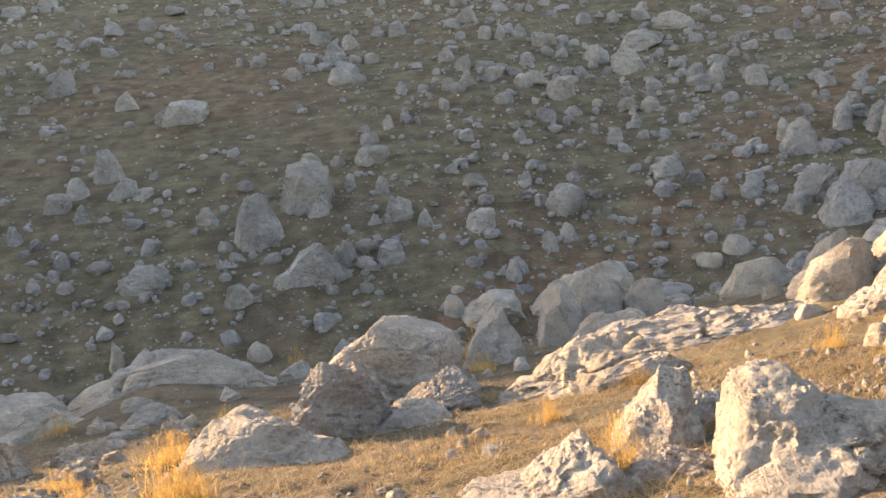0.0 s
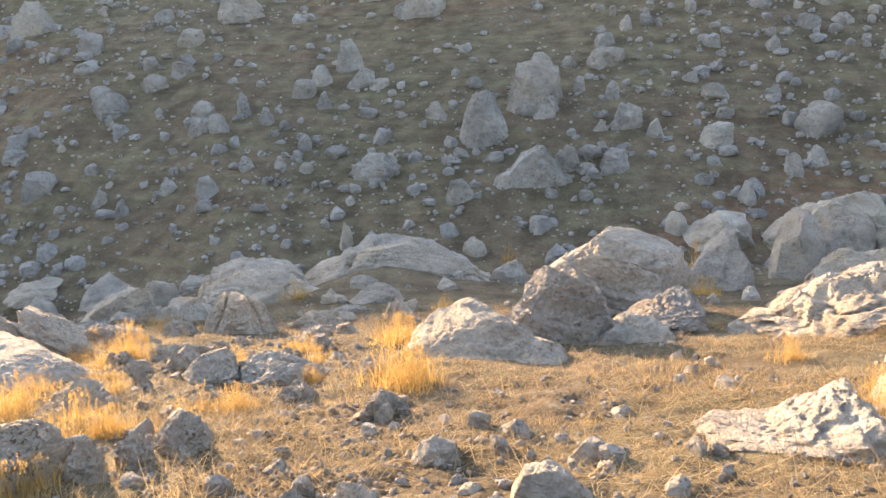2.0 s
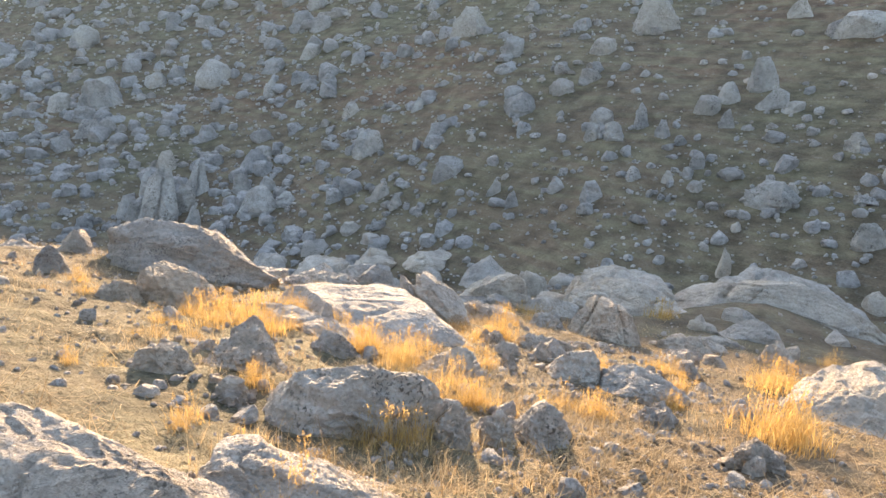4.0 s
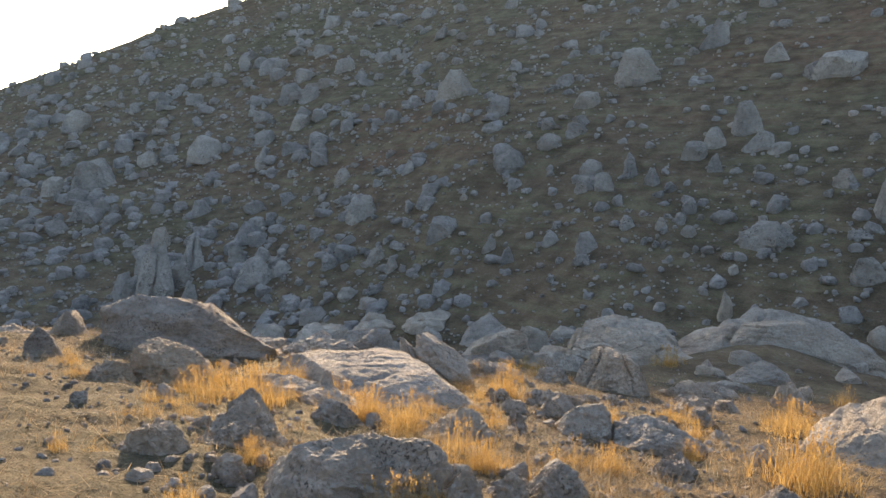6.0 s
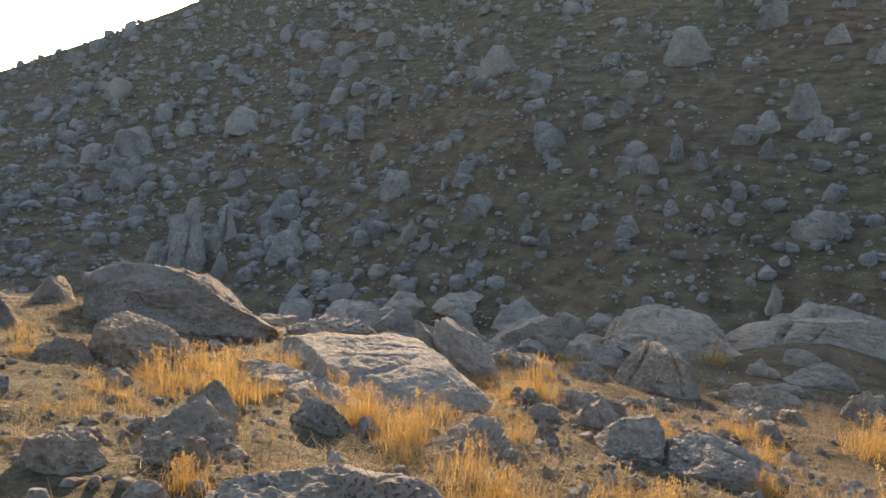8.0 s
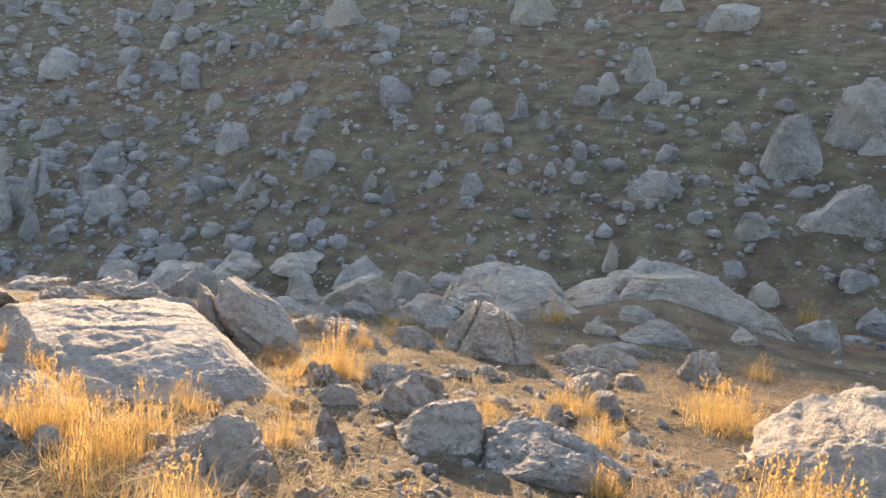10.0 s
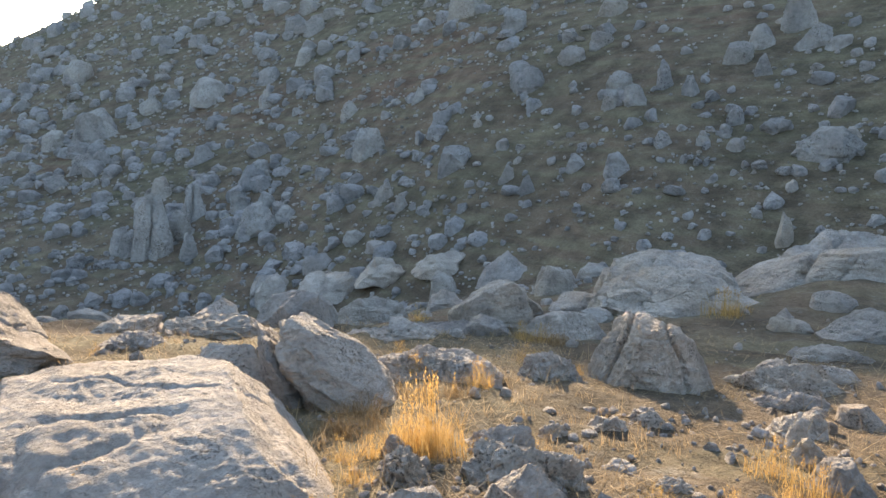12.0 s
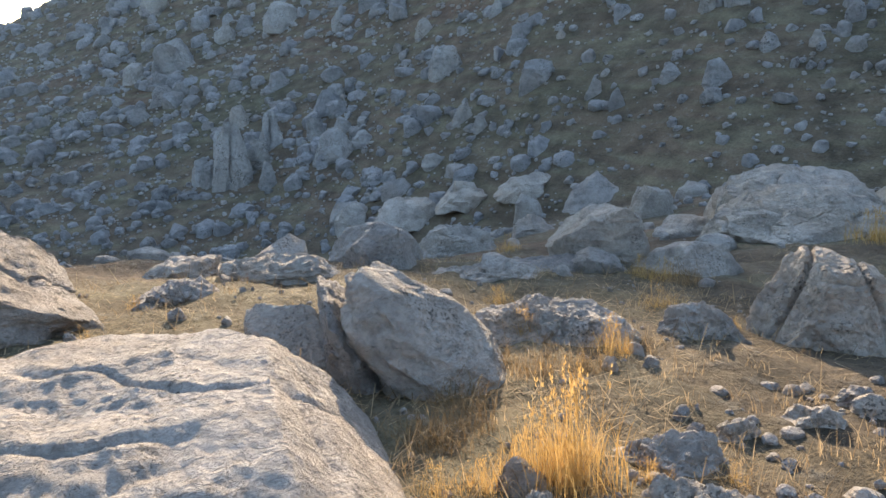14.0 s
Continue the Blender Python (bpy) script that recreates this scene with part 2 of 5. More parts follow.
def rock_shape(level, seed, boxy=2.8, cuts=10, lumps=0.16, tilt=0.0, taper=0.3, slant=0.1):
    """A rough broken stone: x and y from -0.5 to 0.5, z from -0.6 to 1."""
    rng = random.Random(seed)
    v = ICO[level][0].copy()
    v = v / (np.abs(v) ** boxy).sum(1, keepdims=True) ** (1 / boxy)
    below = np.clip(-v[:, 2:], 0, 0.93)
    v[:, :2] /= np.maximum((1 - below ** boxy) ** (1 / boxy), 0.6)
    shift = np.array([seed * 3.71 % 97, seed * 1.37 % 89, seed * 2.11 % 83])
    push = fractal(v * 1.1 + shift, 3)
    v *= (1 + lumps * push)[:, None]
    for k in range(cuts):
        n = np.array([rng.gauss(0, 1), rng.gauss(0, 1), rng.gauss(slant, 0.25) if k % 5 < 3 else rng.uniform(0.8, 2.6)])
        n /= np.linalg.norm(n)
        over = np.maximum(v @ n - rng.uniform(0.58, 0.9), 0)
        v -= over[:, None] * n * 0.96
    v[:, :2] *= (1.15 - taper * np.clip(v[:, 2:] + 0.4, 0, 2))
    if tilt:
        v[:, 2] += tilt * v[:, 0]
    lo, hi = v.min(0), v.max(0)
    v = (v - lo) / (hi - lo)
    v[:, :2] -= 0.5
    v[:, 2] = v[:, 2] * 1.6 - 0.6
    return v


def weather(v, seed, rough, bed=0.5, cracks=()):
    """Broken limestone relief in metres: bedding steps, clefts, fluting and pits."""
    c = v.mean(0)
    size = v.max(0) - v.min(0)
    out = (v - c) / size ** 2
    out /= np.linalg.norm(out, axis=1, keepdims=True) + 1e-6
    shift = np.array([seed * 1.7 % 61, seed * 2.9 % 53, seed * 0.7 % 47])
    grow = max(0.35, min(3.0, size[0] / 1.5))
    q = v / grow
    warp = fractal(q * 1.4 + shift, 3)
    dip = q[:, 2] * 4.2 + q[:, 0] * 0.9 - q[:, 1] * 0.6 + 0.9 * warp
    step = dip - np.floor(dip)
    step = np.where(step < 0.78, step / 0.78, (1 - step) / 0.22)
    flute = 1 - np.abs(fractal(np.stack([q[:, 0] * 2.4, q[:, 1] * 6.5, q[:, 2] * 4], 1) + 0.5 * warp[:, None] + shift, 3))
    cleft = np.clip(1 - np.abs(fractal(q * 1.3 + shift * 2, 3)) / 0.06, 0, 1)
    even = grow ** 0.35
    crumb = np.abs(fractal(v / even * 7.5 + shift * 3, 4, 0.66))
    pits = np.clip(lattice(v / even * 13 + shift) - 0.35, 0, 1)
    add = grow * (0.9 * fractal(q * 1.6 + shift, 3) + bed * step + 0.3 * flute - 0.8 * cleft) - even * (0.7 * crumb + 0.15 * pits)
    v = v + out * (rough * add)[:, None]
    for at, lean, width, depth in cracks:
        d = v[:, 0] - at - lean * (v[:, 2] - c[2]) - 0.03 * size[0] * lattice(v * 3 / grow + shift)
        v = v - out * (depth * np.exp(-(d / width) ** 2))[:, None]
    return v


def stone(name, x, y, w, d, h, az, seed, level, label, group, boxy=2.8, cuts=7, fine=0.05, cracks=(), sink=0.0, lumps=0.16, taper=0.3, slant=0.1):
    v = rock_shape(level, seed, boxy, cuts, lumps, 0.0, taper, slant) * np.array([w, d, h])
    v = weather(v, seed, fine * 0.62, 0.8, cracks)
    ob = new(name, mesh_object(name, v.tolist(), ICO[level][1], ROCK))
    ob.matrix_world = pose(x, y, floor_at(x, y) - sink, 0, 0, az)
    return tagged(ob, label, "rock", group)


def level_for(w, dist):
    px = 1337 * w / max(dist, 1)
    return 6 if px > 330 else 5 if px > 150 else 4 if px > 60 else 3


def away(x, y):
    return min(math.hypot(x - a, y - b) for a, b in ((0, 0), (-2.3, 2.3), (-5.8, 5.8)))


def boulder(x, y, w, d, h, az, seed):
    s = random.Random(seed)
    big = w > 1.0
    label = "large pale weathered limestone boulder on dry grass" if big else "pale rough limestone rock lying among straw"
    return stone("boulder" if big else "rock", x, y, w * 1.14, d * 1.2, h * 1.0, az, seed, level_for(w, away(x, y)), label, "rocks on the near slope",
                 s.uniform(2.2, 2.8), 11, fine=min(0.085, 0.085 * w), sink=0.02, taper=s.uniform(0.25, 0.45), slant=0.4)


def outcrop(x, y, w, d, h, az, seed, cracks=()):
    if w > 3 and not cracks:
        cracks = ((-0.2 * w, 0.5, 0.010 * w, 0.022 * w),)
    return stone("outcrop", x, y, w * 1.08, d * 1.2, h * 1.06, az, seed, level_for(w, away(x, y)), "rounded grey limestone outcrop in the shade of the ravine",
                 "outcrops along the ravine", 2.7, 10, fine=min(0.11, 0.06 * w), sink=0.03, lumps=0.22, taper=0.2, cracks=cracks)


def split_boulder(x, y, az):
    """A leaning boulder split into upright leaves of stone."""
    base = new("split_boulder")
    base.matrix_world = pose(x, y, floor_at(x, y) - 0.03, 0, 0, az)
    tagged(base, "leaning grey limestone boulder split by deep upright cracks", "rock", "rocks on the near slope")
    for at, back, w, d, h, tilt, seed in ((-0.44, 0.12, 0.62, 1.0, 0.55, 0.15, 304), (-0.13, 0.02, 0.36, 1.1, 0.70, -0.05, 305), (0.10, 0.0, 0.36, 1.15, 0.76, -0.1, 307), (0.38, 0.0, 0.92, 1.2, 0.80, -1.0, 306)):
        v = rock_shape(6, seed, 2.7, 6, 0.12, tilt, 0.2, 0.1) * np.array([w, d, h])
        v = weather(v, seed, 0.03, 0.7)
        v[:, 0] -= 0.24 * v[:, 2]
        leaf = new("stone_leaf", mesh_object("stone_leaf", v.tolist(), ICO[6][1], ROCK))
        leaf.parent = base
        leaf.matrix_basis = pose(at, back, 0)


def bedrock(name, label, group, x, y, w, d, h, az, seed, heights, boxy, cuts, lumps, taper, rough, bed=0.5, back=0.0, cracks=(), slant=0.2, level=None, follow=1.0, mat=None, ramp=0.0):
    """A rock grown out of the slope: seven heights from end to end shape its crest, and its foot follows the ground."""
    v = rock_shape(level or level_for(w * 1.3, away(x, y)), seed, boxy, cuts, lumps, 0.0, taper, slant)
    bins = np.linspace(-0.5, 0.5, 33)
    crest = np.array([v[np.abs(v[:, 0] - b) < 0.045, 2].max() for b in bins])
    crest = np.maximum(np.convolve(np.pad(crest, 2, mode="edge"), np.ones(5) / 5, mode="valid"), 0.3)
    want = np.interp(bins, np.linspace(-0.5, 0.5, 9), (heights[0] * 0.45, *heights, heights[-1] * 0.45))
    v[:, 2] *= np.where(v[:, 2] > 0, np.interp(v[:, 0], bins, want / crest), 1)
    v[:, 2] *= np.where(v[:, 2] > 0, 1 - ramp * np.clip(0.25 - v[:, 1], 0, 1), 1)
    v[:, 1] += back * np.clip(v[:, 2], 0, 1)
    v *= np.array([w * 1.03, d * 1.1, h])
    v = weather(v, seed, rough, bed, cracks)
    ca, sa = math.cos(radians(az)), math.sin(radians(az))
    gx, gy = x + ca * v[:, 0] - sa * v[:, 1], y + sa * v[:, 0] + ca * v[:, 1]
    v[:, 2] += follow * (ground_height(gx, gy) - float(ground_height(np.array([x]), np.array([y]))[0]))
    ob = new(name, mesh_object(name, v.tolist(), ICO[level or level_for(w * 1.3, away(x, y))][1], mat or ROCK))
    ob.matrix_world = pose(x, y, floor_at(x, y) - 0.03, 0, 0, az)
    return tagged(ob, label, "rock", group)


NEAR, RAVINE = "rocks on the near slope", "outcrops along the ravine"


def slab(x, y, w, d, h, az, seed, heights, back=0.0, cracks=(), level=None):
    return bedrock("rock_slab", "broad pale limestone slab with a rippled sunlit top", NEAR, x, y, w, d, h, az, seed, heights, 3.6, 5, 0.10, 0.3, 0.032, 0.8, back, cracks, level=level, ramp=1.0)


def dome(x, y, w, d, h, az, seed, heights, back=0.0, cracks=()):
    far = math.hypot(x + 3, y - 3) > 11
    label = "rounded grey limestone outcrop in the shade of the ravine" if far else "rounded pale limestone boulder speckled with dark lichen"
    return bedrock("outcrop" if far else "boulder", label, RAVINE if far else NEAR, x, y, w, d, h, az, seed, heights, 2.3, 6, 0.14, 0.15, 0.04, 0.35, back, cracks)


def crag(x, y, w, d, h, az, seed, heights, back=0.0, cracks=()):
    return bedrock("crag", "craggy pale limestone outcrop with a pitted broken face", NEAR, x, y, w, d, h, az, seed, heights, 2.6, 11, 0.2, 0.3, 0.05, 0.6, back, cracks, ramp=1.05)


def ledge(x, y, w, d, h, az, seed, heights, back=0.0, cracks=()):
    return bedrock("rock_ledge", "low broken ledge of grey bedded limestone", NEAR, x, y, w, d, h, az, seed, heights, 3.0, 9, 0.2, 0.25, 0.06, 0.9, back, cracks, ramp=0.8)


def lump(x, y, w, d, h, az, seed, heights):
    return bedrock("rock", "rough angular limestone rock lying among straw", NEAR, x, y, w, d, h, az, seed, heights, 2.5, 11, 0.18, 0.25, 0.06, 0.5)


def fin(x, y, w, d, h, az, seed, heights, cracks=()):
    return bedrock("hill_crag", "upright grey limestone crag on the shaded hillside", "boulders on the far hillside", x, y, w, d, h, az, seed, heights, 2.5, 12, 0.25, 0.25, 0.06, 0.5, 0.1, cracks, mat=HILL_ROCK)


def bank(x, y, w, d, h, az, seed, heights):
    return bedrock("rock_ledge", "shaded grey limestone ledge on the bank of the ravine", RAVINE, x, y, w, d, h, az, seed, heights, 2.8, 10, 0.2, 0.25, 0.05, 0.9)


def hill_mesh(k):
    s = random.Random(k)
    v = rock_shape(4, 500 + k, s.uniform(2.1, 3.0), 15, 0.24, taper=s.uniform(0.0, 0.35)) * np.array([2.0, 1.6, 1.3])
    return mesh_object("hill_boulder", (weather(v, 500 + k, 0.055, 0.6) / np.array([2.0, 1.6, 1.3])).tolist(), ICO[4][1], HILL_ROCK)


HILL_MESHES = [hill_mesh(k) for k in range(12)]


def hill_boulder(x, y, w, d, h, az, seed):
    ob = new("hill_boulder", HILL_MESHES[seed % 12])
    ob.matrix_world = pose(x, y, floor_at(x, y) - 0.02 * h, 0, 0, az) @ Matrix.Diagonal((w * 1.02, d * 1.05, h * 0.98, 1))
    label = "large grey limestone boulder on the shaded hillside" if w > 2.2 else "grey limestone block on the shaded stony hillside"
    return tagged(ob, label, "rock", "boulders on the far hillside")


slab(-3.63, 1.14, 1.74, 1.28, 0.56, 76, 400, (0.88, 0.99, 1.00, 0.94, 0.76, 0.50, 0.25))
slab(-3.73, 2.09, 1.33, 0.92, 0.33, 60, 401, (0.99, 0.94, 0.88, 0.81, 0.76, 0.66, 0.35))
dome(-4.91, 3.13, 1.44, 0.94, 0.49, 56, 402, (0.59, 0.81, 0.88, 0.94, 0.97, 0.99, 0.90))
lump(-4.29, 3.54, 0.29, 0.21, 0.35, 48, 403, (0.71, 0.83, 0.95, 0.96, 0.88, 0.81, 0.71))
lump(-4.25, 3.91, 0.26, 0.19, 0.28, 45, 404, (0.54, 0.79, 0.93, 0.96, 0.89, 0.82, 0.70))
crag(-4.15, 4.29, 0.46, 0.34, 0.43, 41, 405, (0.41, 0.71, 0.85, 1.00, 0.91, 0.83, 0.62))
crag(-6.58, 3.05, 0.76, 0.58, 0.49, 65, 406, (0.25, 0.51, 0.69, 0.85, 0.98, 0.76, 0.51))
lump(-5.64, 2.50, 0.34, 0.27, 0.19, 66, 407, (0.25, 0.60, 0.84, 0.90, 0.95, 0.93, 0.59))
lump(-7.13, 4.32, 0.60, 0.40, 0.26, 58, 408, (0.72, 0.93, 0.96, 0.99, 0.86, 0.65, 0.44))
lump(-6.41, 2.26, 0.49, 0.36, 0.29, 71, 409, (0.81, 0.85, 0.92, 0.99, 0.98, 0.96, 0.73))
lump(-3.38, 6.06, 0.54, 0.48, 0.25, 25, 410, (0.29, 0.69, 0.86, 0.99, 0.88, 0.78, 0.64))
lump(-4.57, 6.39, 0.48, 0.35, 0.24, 33, 411, (0.25, 0.56, 0.71, 0.86, 0.99, 0.71, 0.43))
dome(-12.95, 5.06, 2.86, 2.62, 0.94, 69, 412, (0.81, 0.98, 0.94, 0.92, 0.91, 0.64, 0.35))
dome(-9.81, 3.64, 1.09, 0.80, 0.53, 70, 413, (0.85, 0.94, 0.98, 0.91, 0.84, 0.76, 0.67))
lump(-9.58, 2.80, 0.66, 0.52, 0.32, 74, 414, (0.25, 0.36, 0.56, 0.67, 0.78, 0.90, 0.94))
lump(-15.03, 3.77, 0.57, 0.55, 0.45, 76, 415, (0.48, 0.82, 0.87, 0.93, 0.98, 0.74, 0.35))
crag(-14.80, 2.97, 1.18, 1.02, 0.26, 79, 416, (0.25, 0.43, 0.90, 0.50, 0.25, 0.25, 0.25))
dome(-9.24, 11.54, 1.49, 1.16, 0.82, 36, 417, (0.57, 0.84, 1.00, 0.96, 0.91, 0.79, 0.61), cracks=((-0.36, 0.4, 0.02, 0.08), (0.43, -0.3, 0.016, 0.06)))
lump(-9.69, 10.52, 0.73, 0.49, 0.38, 44, 418, (0.71, 0.82, 0.91, 0.98, 0.81, 0.63, 0.37))
dome(-12.44, 13.50, 1.53, 1.20, 0.50, 43, 419, (0.25, 0.63, 0.78, 0.92, 0.99, 0.96, 0.92))
crag(-14.50, 19.40, 4.05, 2.72, 1.23, 35, 420, (0.77, 0.86, 0.85, 0.93, 0.90, 0.55, 0.25))
dome(-12.30, 24.63, 6.94, 3.21, 1.27, 25, 421, (0.87, 0.98, 0.97, 0.92, 0.84, 0.74, 0.56), cracks=((-1.5, 0.35, 0.09, 0.25),))
dome(-18.79, 17.71, 2.48, 1.93, 1.15, 49, 422, (0.38, 0.72, 0.84, 0.93, 0.96, 0.80, 0.43))
crag(-32.77, 30.48, 3.18, 2.39, 0.88, 48, 423, (0.36, 0.97, 0.98, 0.99, 1.00, 0.55, 0.25))
lump(-25.68, 27.04, 1.99, 1.36, 1.15, 44, 424, (0.62, 0.99, 0.92, 0.84, 0.77, 0.46, 0.25))
ledge(-10.20, 9.40, 1.36, 0.83, 0.34, 53, 425, (0.87, 0.94, 1.00, 0.99, 0.97, 0.83, 0.51))
ledge(-13.08, 7.10, 0.90, 0.59, 0.32, 77, 426, (0.37, 0.77, 0.85, 0.93, 0.98, 0.89, 0.80))
ledge(-14.13, 8.53, 1.55, 0.92, 0.36, 71, 427, (0.79, 0.86, 0.93, 0.99, 1.00, 1.00, 0.72))
dome(-15.94, 10.58, 1.45, 0.99, 0.65, 65, 428, (0.54, 0.86, 0.90, 0.94, 0.98, 0.98, 0.93))
ledge(-21.58, 15.62, 2.26, 1.08, 1.06, 59, 429, (0.63, 0.85, 0.93, 0.98, 0.93, 0.81, 0.68))
ledge(-13.37, 10.80, 1.49, 0.82, 0.22, 57, 430, (0.25, 0.44, 0.65, 0.76, 0.88, 0.99, 0.43))
lump(-7.70, 7.18, 0.31, 0.22, 0.26, 57, 431, (0.38, 0.73, 0.82, 0.88, 0.93, 0.99, 0.66))
ledge(-8.04, 8.26, 0.60, 0.42, 0.19, 48, 432, (0.29, 0.93, 0.98, 0.95, 0.92, 0.87, 0.81))
ledge(-7.16, 7.86, 0.43, 0.27, 0.14, 44, 433, (0.59, 0.97, 0.91, 0.82, 0.64, 0.45, 0.25))
lump(-8.16, 8.94, 0.31, 0.20, 0.17, 44, 434, (0.25, 0.56, 0.76, 0.83, 0.89, 0.96, 0.77))
lump(-8.05, 9.47, 0.37, 0.25, 0.13, 39, 435, (0.25, 0.71, 0.84, 0.89, 0.94, 0.99, 0.61))
lump(-8.12, 10.07, 0.30, 0.21, 0.12, 36, 436, (0.44, 0.92, 0.99, 0.99, 1.00, 1.00, 0.60))
crag(-6.34, 5.18, 0.87, 0.71, 0.40, 59, 437, (0.26, 0.41, 0.56, 0.72, 0.89, 0.96, 0.87))
dome(-6.09, 6.95, 0.76, 0.55, 0.43, 40, 438, (0.41, 0.58, 0.75, 0.83, 0.91, 0.98, 0.80))
dome(-5.38, 7.41, 1.31, 0.81, 0.40, 31, 439, (0.67, 0.84, 1.00, 0.92, 0.74, 0.47, 0.25))
lump(-6.31, 6.11, 0.21, 0.16, 0.26, 49, 440, (0.37, 0.85, 0.89, 0.94, 0.98, 0.75, 0.34))
lump(-4.46, 7.81, 0.38, 0.28, 0.20, 19, 441, (0.64, 0.79, 0.90, 0.99, 0.82, 0.66, 0.49))
dome(-9.67, 18.27, 1.64, 1.19, 0.65, 24, 442, (0.30, 0.67, 0.80, 0.93, 0.91, 0.69, 0.48))
ledge(-8.25, 12.89, 1.45, 0.83, 0.40, 29, 443, (0.25, 0.64, 0.76, 0.88, 0.99, 0.72, 0.45))
lump(-6.87, 13.84, 0.70, 0.53, 0.60, 21, 444, (0.74, 0.84, 0.94, 0.94, 0.76, 0.58, 0.40))
ledge(-7.30, 7.86, 0.86, 0.38, 0.35, 43, 445, (0.65, 0.88, 0.97, 0.98, 0.99, 0.98, 0.85))
lump(-7.72, 7.24, 0.40, 0.27, 0.23, 50, 446, (0.25, 0.64, 0.82, 0.90, 0.98, 0.71, 0.32))
crag(-2.81, 15.75, 3.52, 1.69, 2.11, 10, 447, (0.80, 0.90, 0.96, 0.98, 0.99, 0.91, 0.72))
crag(-3.57, 13.95, 2.34, 2.24, 1.29, 14, 448, (0.50, 0.67, 0.80, 0.91, 0.98, 0.83, 0.49))
crag(-1.63, 13.30, 1.70, 1.61, 0.84, 7, 449, (0.41, 0.57, 0.72, 0.83, 0.94, 0.92, 0.73))
slab(-3.69, 9.80, 2.33, 1.98, 0.85, 18, 450, (0.59, 0.83, 0.95, 0.99, 0.97, 0.85, 0.58))
ledge(1.17, 13.28, 3.31, 2.09, 0.82, -5, 451, (0.49, 0.75, 0.94, 0.97, 0.99, 0.89, 0.72))
ledge(3.80, 18.13, 6.45, 4.13, 1.02, -12, 452, (0.66, 0.97, 0.94, 0.87, 0.74, 0.58, 0.37))
crag(0.03, 6.08, 1.38, 1.26, 0.62, -0, 453, (0.25, 0.25, 0.26, 0.51, 0.69, 0.85, 1.00))
crag(1.20, 7.23, 1.02, 1.15, 0.83, -9, 454, (0.44, 0.69, 0.84, 0.90, 0.97, 0.99, 0.96))
crag(2.08, 5.52, 1.75, 1.85, 0.98, -21, 455, (0.80, 0.96, 0.91, 0.74, 0.63, 0.48, 0.25))
crag(2.65, 3.57, 1.13, 1.25, 0.57, -37, 456, (0.66, 0.92, 0.97, 0.89, 0.81, 0.63, 0.31))
dome(8.20, 15.00, 3.09, 2.27, 1.16, -29, 457, (0.82, 0.91, 0.96, 0.93, 0.75, 0.55, 0.25))
dome(7.63, 18.87, 2.14, 1.72, 1.40, -22, 458, (0.56, 0.77, 0.84, 0.91, 0.98, 0.88, 0.68))
lump(6.43, 14.38, 1.32, 1.09, 0.47, -24, 459, (0.64, 0.82, 1.00, 0.98, 0.95, 0.93, 0.44))
lump(4.59, 6.75, 0.54, 0.51, 0.42, -34, 460, (0.62, 0.93, 0.96, 0.98, 0.97, 0.75, 0.53))
lump(6.24, 8.73, 0.84, 0.81, 0.51, -36, 461, (0.59, 0.96, 0.95, 0.90, 0.85, 0.66, 0.43))
dome(7.29, 8.82, 1.28, 1.31, 0.54, -40, 462, (0.81, 0.96, 0.86, 0.74, 0.48, 0.25, 0.25))
lump(5.37, 7.03, 0.49, 0.49, 0.24, -37, 463, (0.53, 0.76, 1.00, 0.90, 0.81, 0.71, 0.25))
lump(4.36, 7.11, 0.47, 0.43, 0.18, -31, 464, (0.33, 0.64, 0.95, 0.85, 0.66, 0.47, 0.25))
lump(5.03, 10.00, 0.83, 0.62, 0.28, -27, 465, (0.65, 0.78, 0.92, 0.89, 0.64, 0.38, 0.25))
lump(1.40, 29.11, 2.01, 1.61, 2.52, -3, 466, (0.71, 0.85, 0.98, 0.99, 0.99, 1.00, 0.82))
crag(3.08, 29.99, 2.27, 1.80, 2.72, -6, 467, (0.75, 0.93, 0.98, 0.99, 1.00, 0.91, 0.81))
lump(4.87, 30.77, 1.97, 1.58, 1.96, -9, 468, (0.70, 0.83, 0.95, 0.98, 0.94, 0.90, 0.87))
lump(6.07, 31.58, 2.29, 1.82, 0.96, -11, 469, (0.70, 0.80, 0.89, 0.99, 0.99, 0.97, 0.72))
ledge(2.94, 24.98, 3.01, 2.03, 1.24, -7, 470, (0.81, 0.90, 1.00, 0.94, 0.88, 0.83, 0.54))
crag(-0.97, 24.12, 2.17, 1.77, 2.21, 2, 471, (0.73, 0.91, 0.94, 0.96, 0.98, 0.98, 0.87))
dome(9.76, 32.28, 2.84, 2.25, 1.49, -17, 472, (0.63, 0.95, 0.99, 0.98, 0.97, 0.88, 0.56))
ledge(-7.76, 12.06, 1.00, 0.68, 0.25, 25, 473, (0.25, 0.65, 0.81, 0.97, 0.83, 0.63, 0.35))
ledge(-7.10, 10.85, 0.63, 0.44, 0.28, 24, 474, (0.25, 0.51, 0.68, 0.83, 0.99, 0.79, 0.56))
lump(-6.60, 9.98, 0.27, 0.23, 0.26, 23, 475, (0.58, 0.85, 0.92, 0.99, 0.84, 0.65, 0.46))
lump(-6.82, 8.64, 0.27, 0.19, 0.06, 33, 476, (0.25, 0.25, 0.70, 0.79, 0.88, 0.97, 0.41))
ledge(-9.04, 15.83, 1.11, 0.81, 0.26, 23, 477, (0.46, 0.81, 0.90, 0.97, 0.88, 0.67, 0.45))
lump(-6.32, 2.88, 0.53, 0.43, 0.26, 68, 478, (0.32, 0.67, 0.84, 0.91, 0.98, 0.88, 0.72))
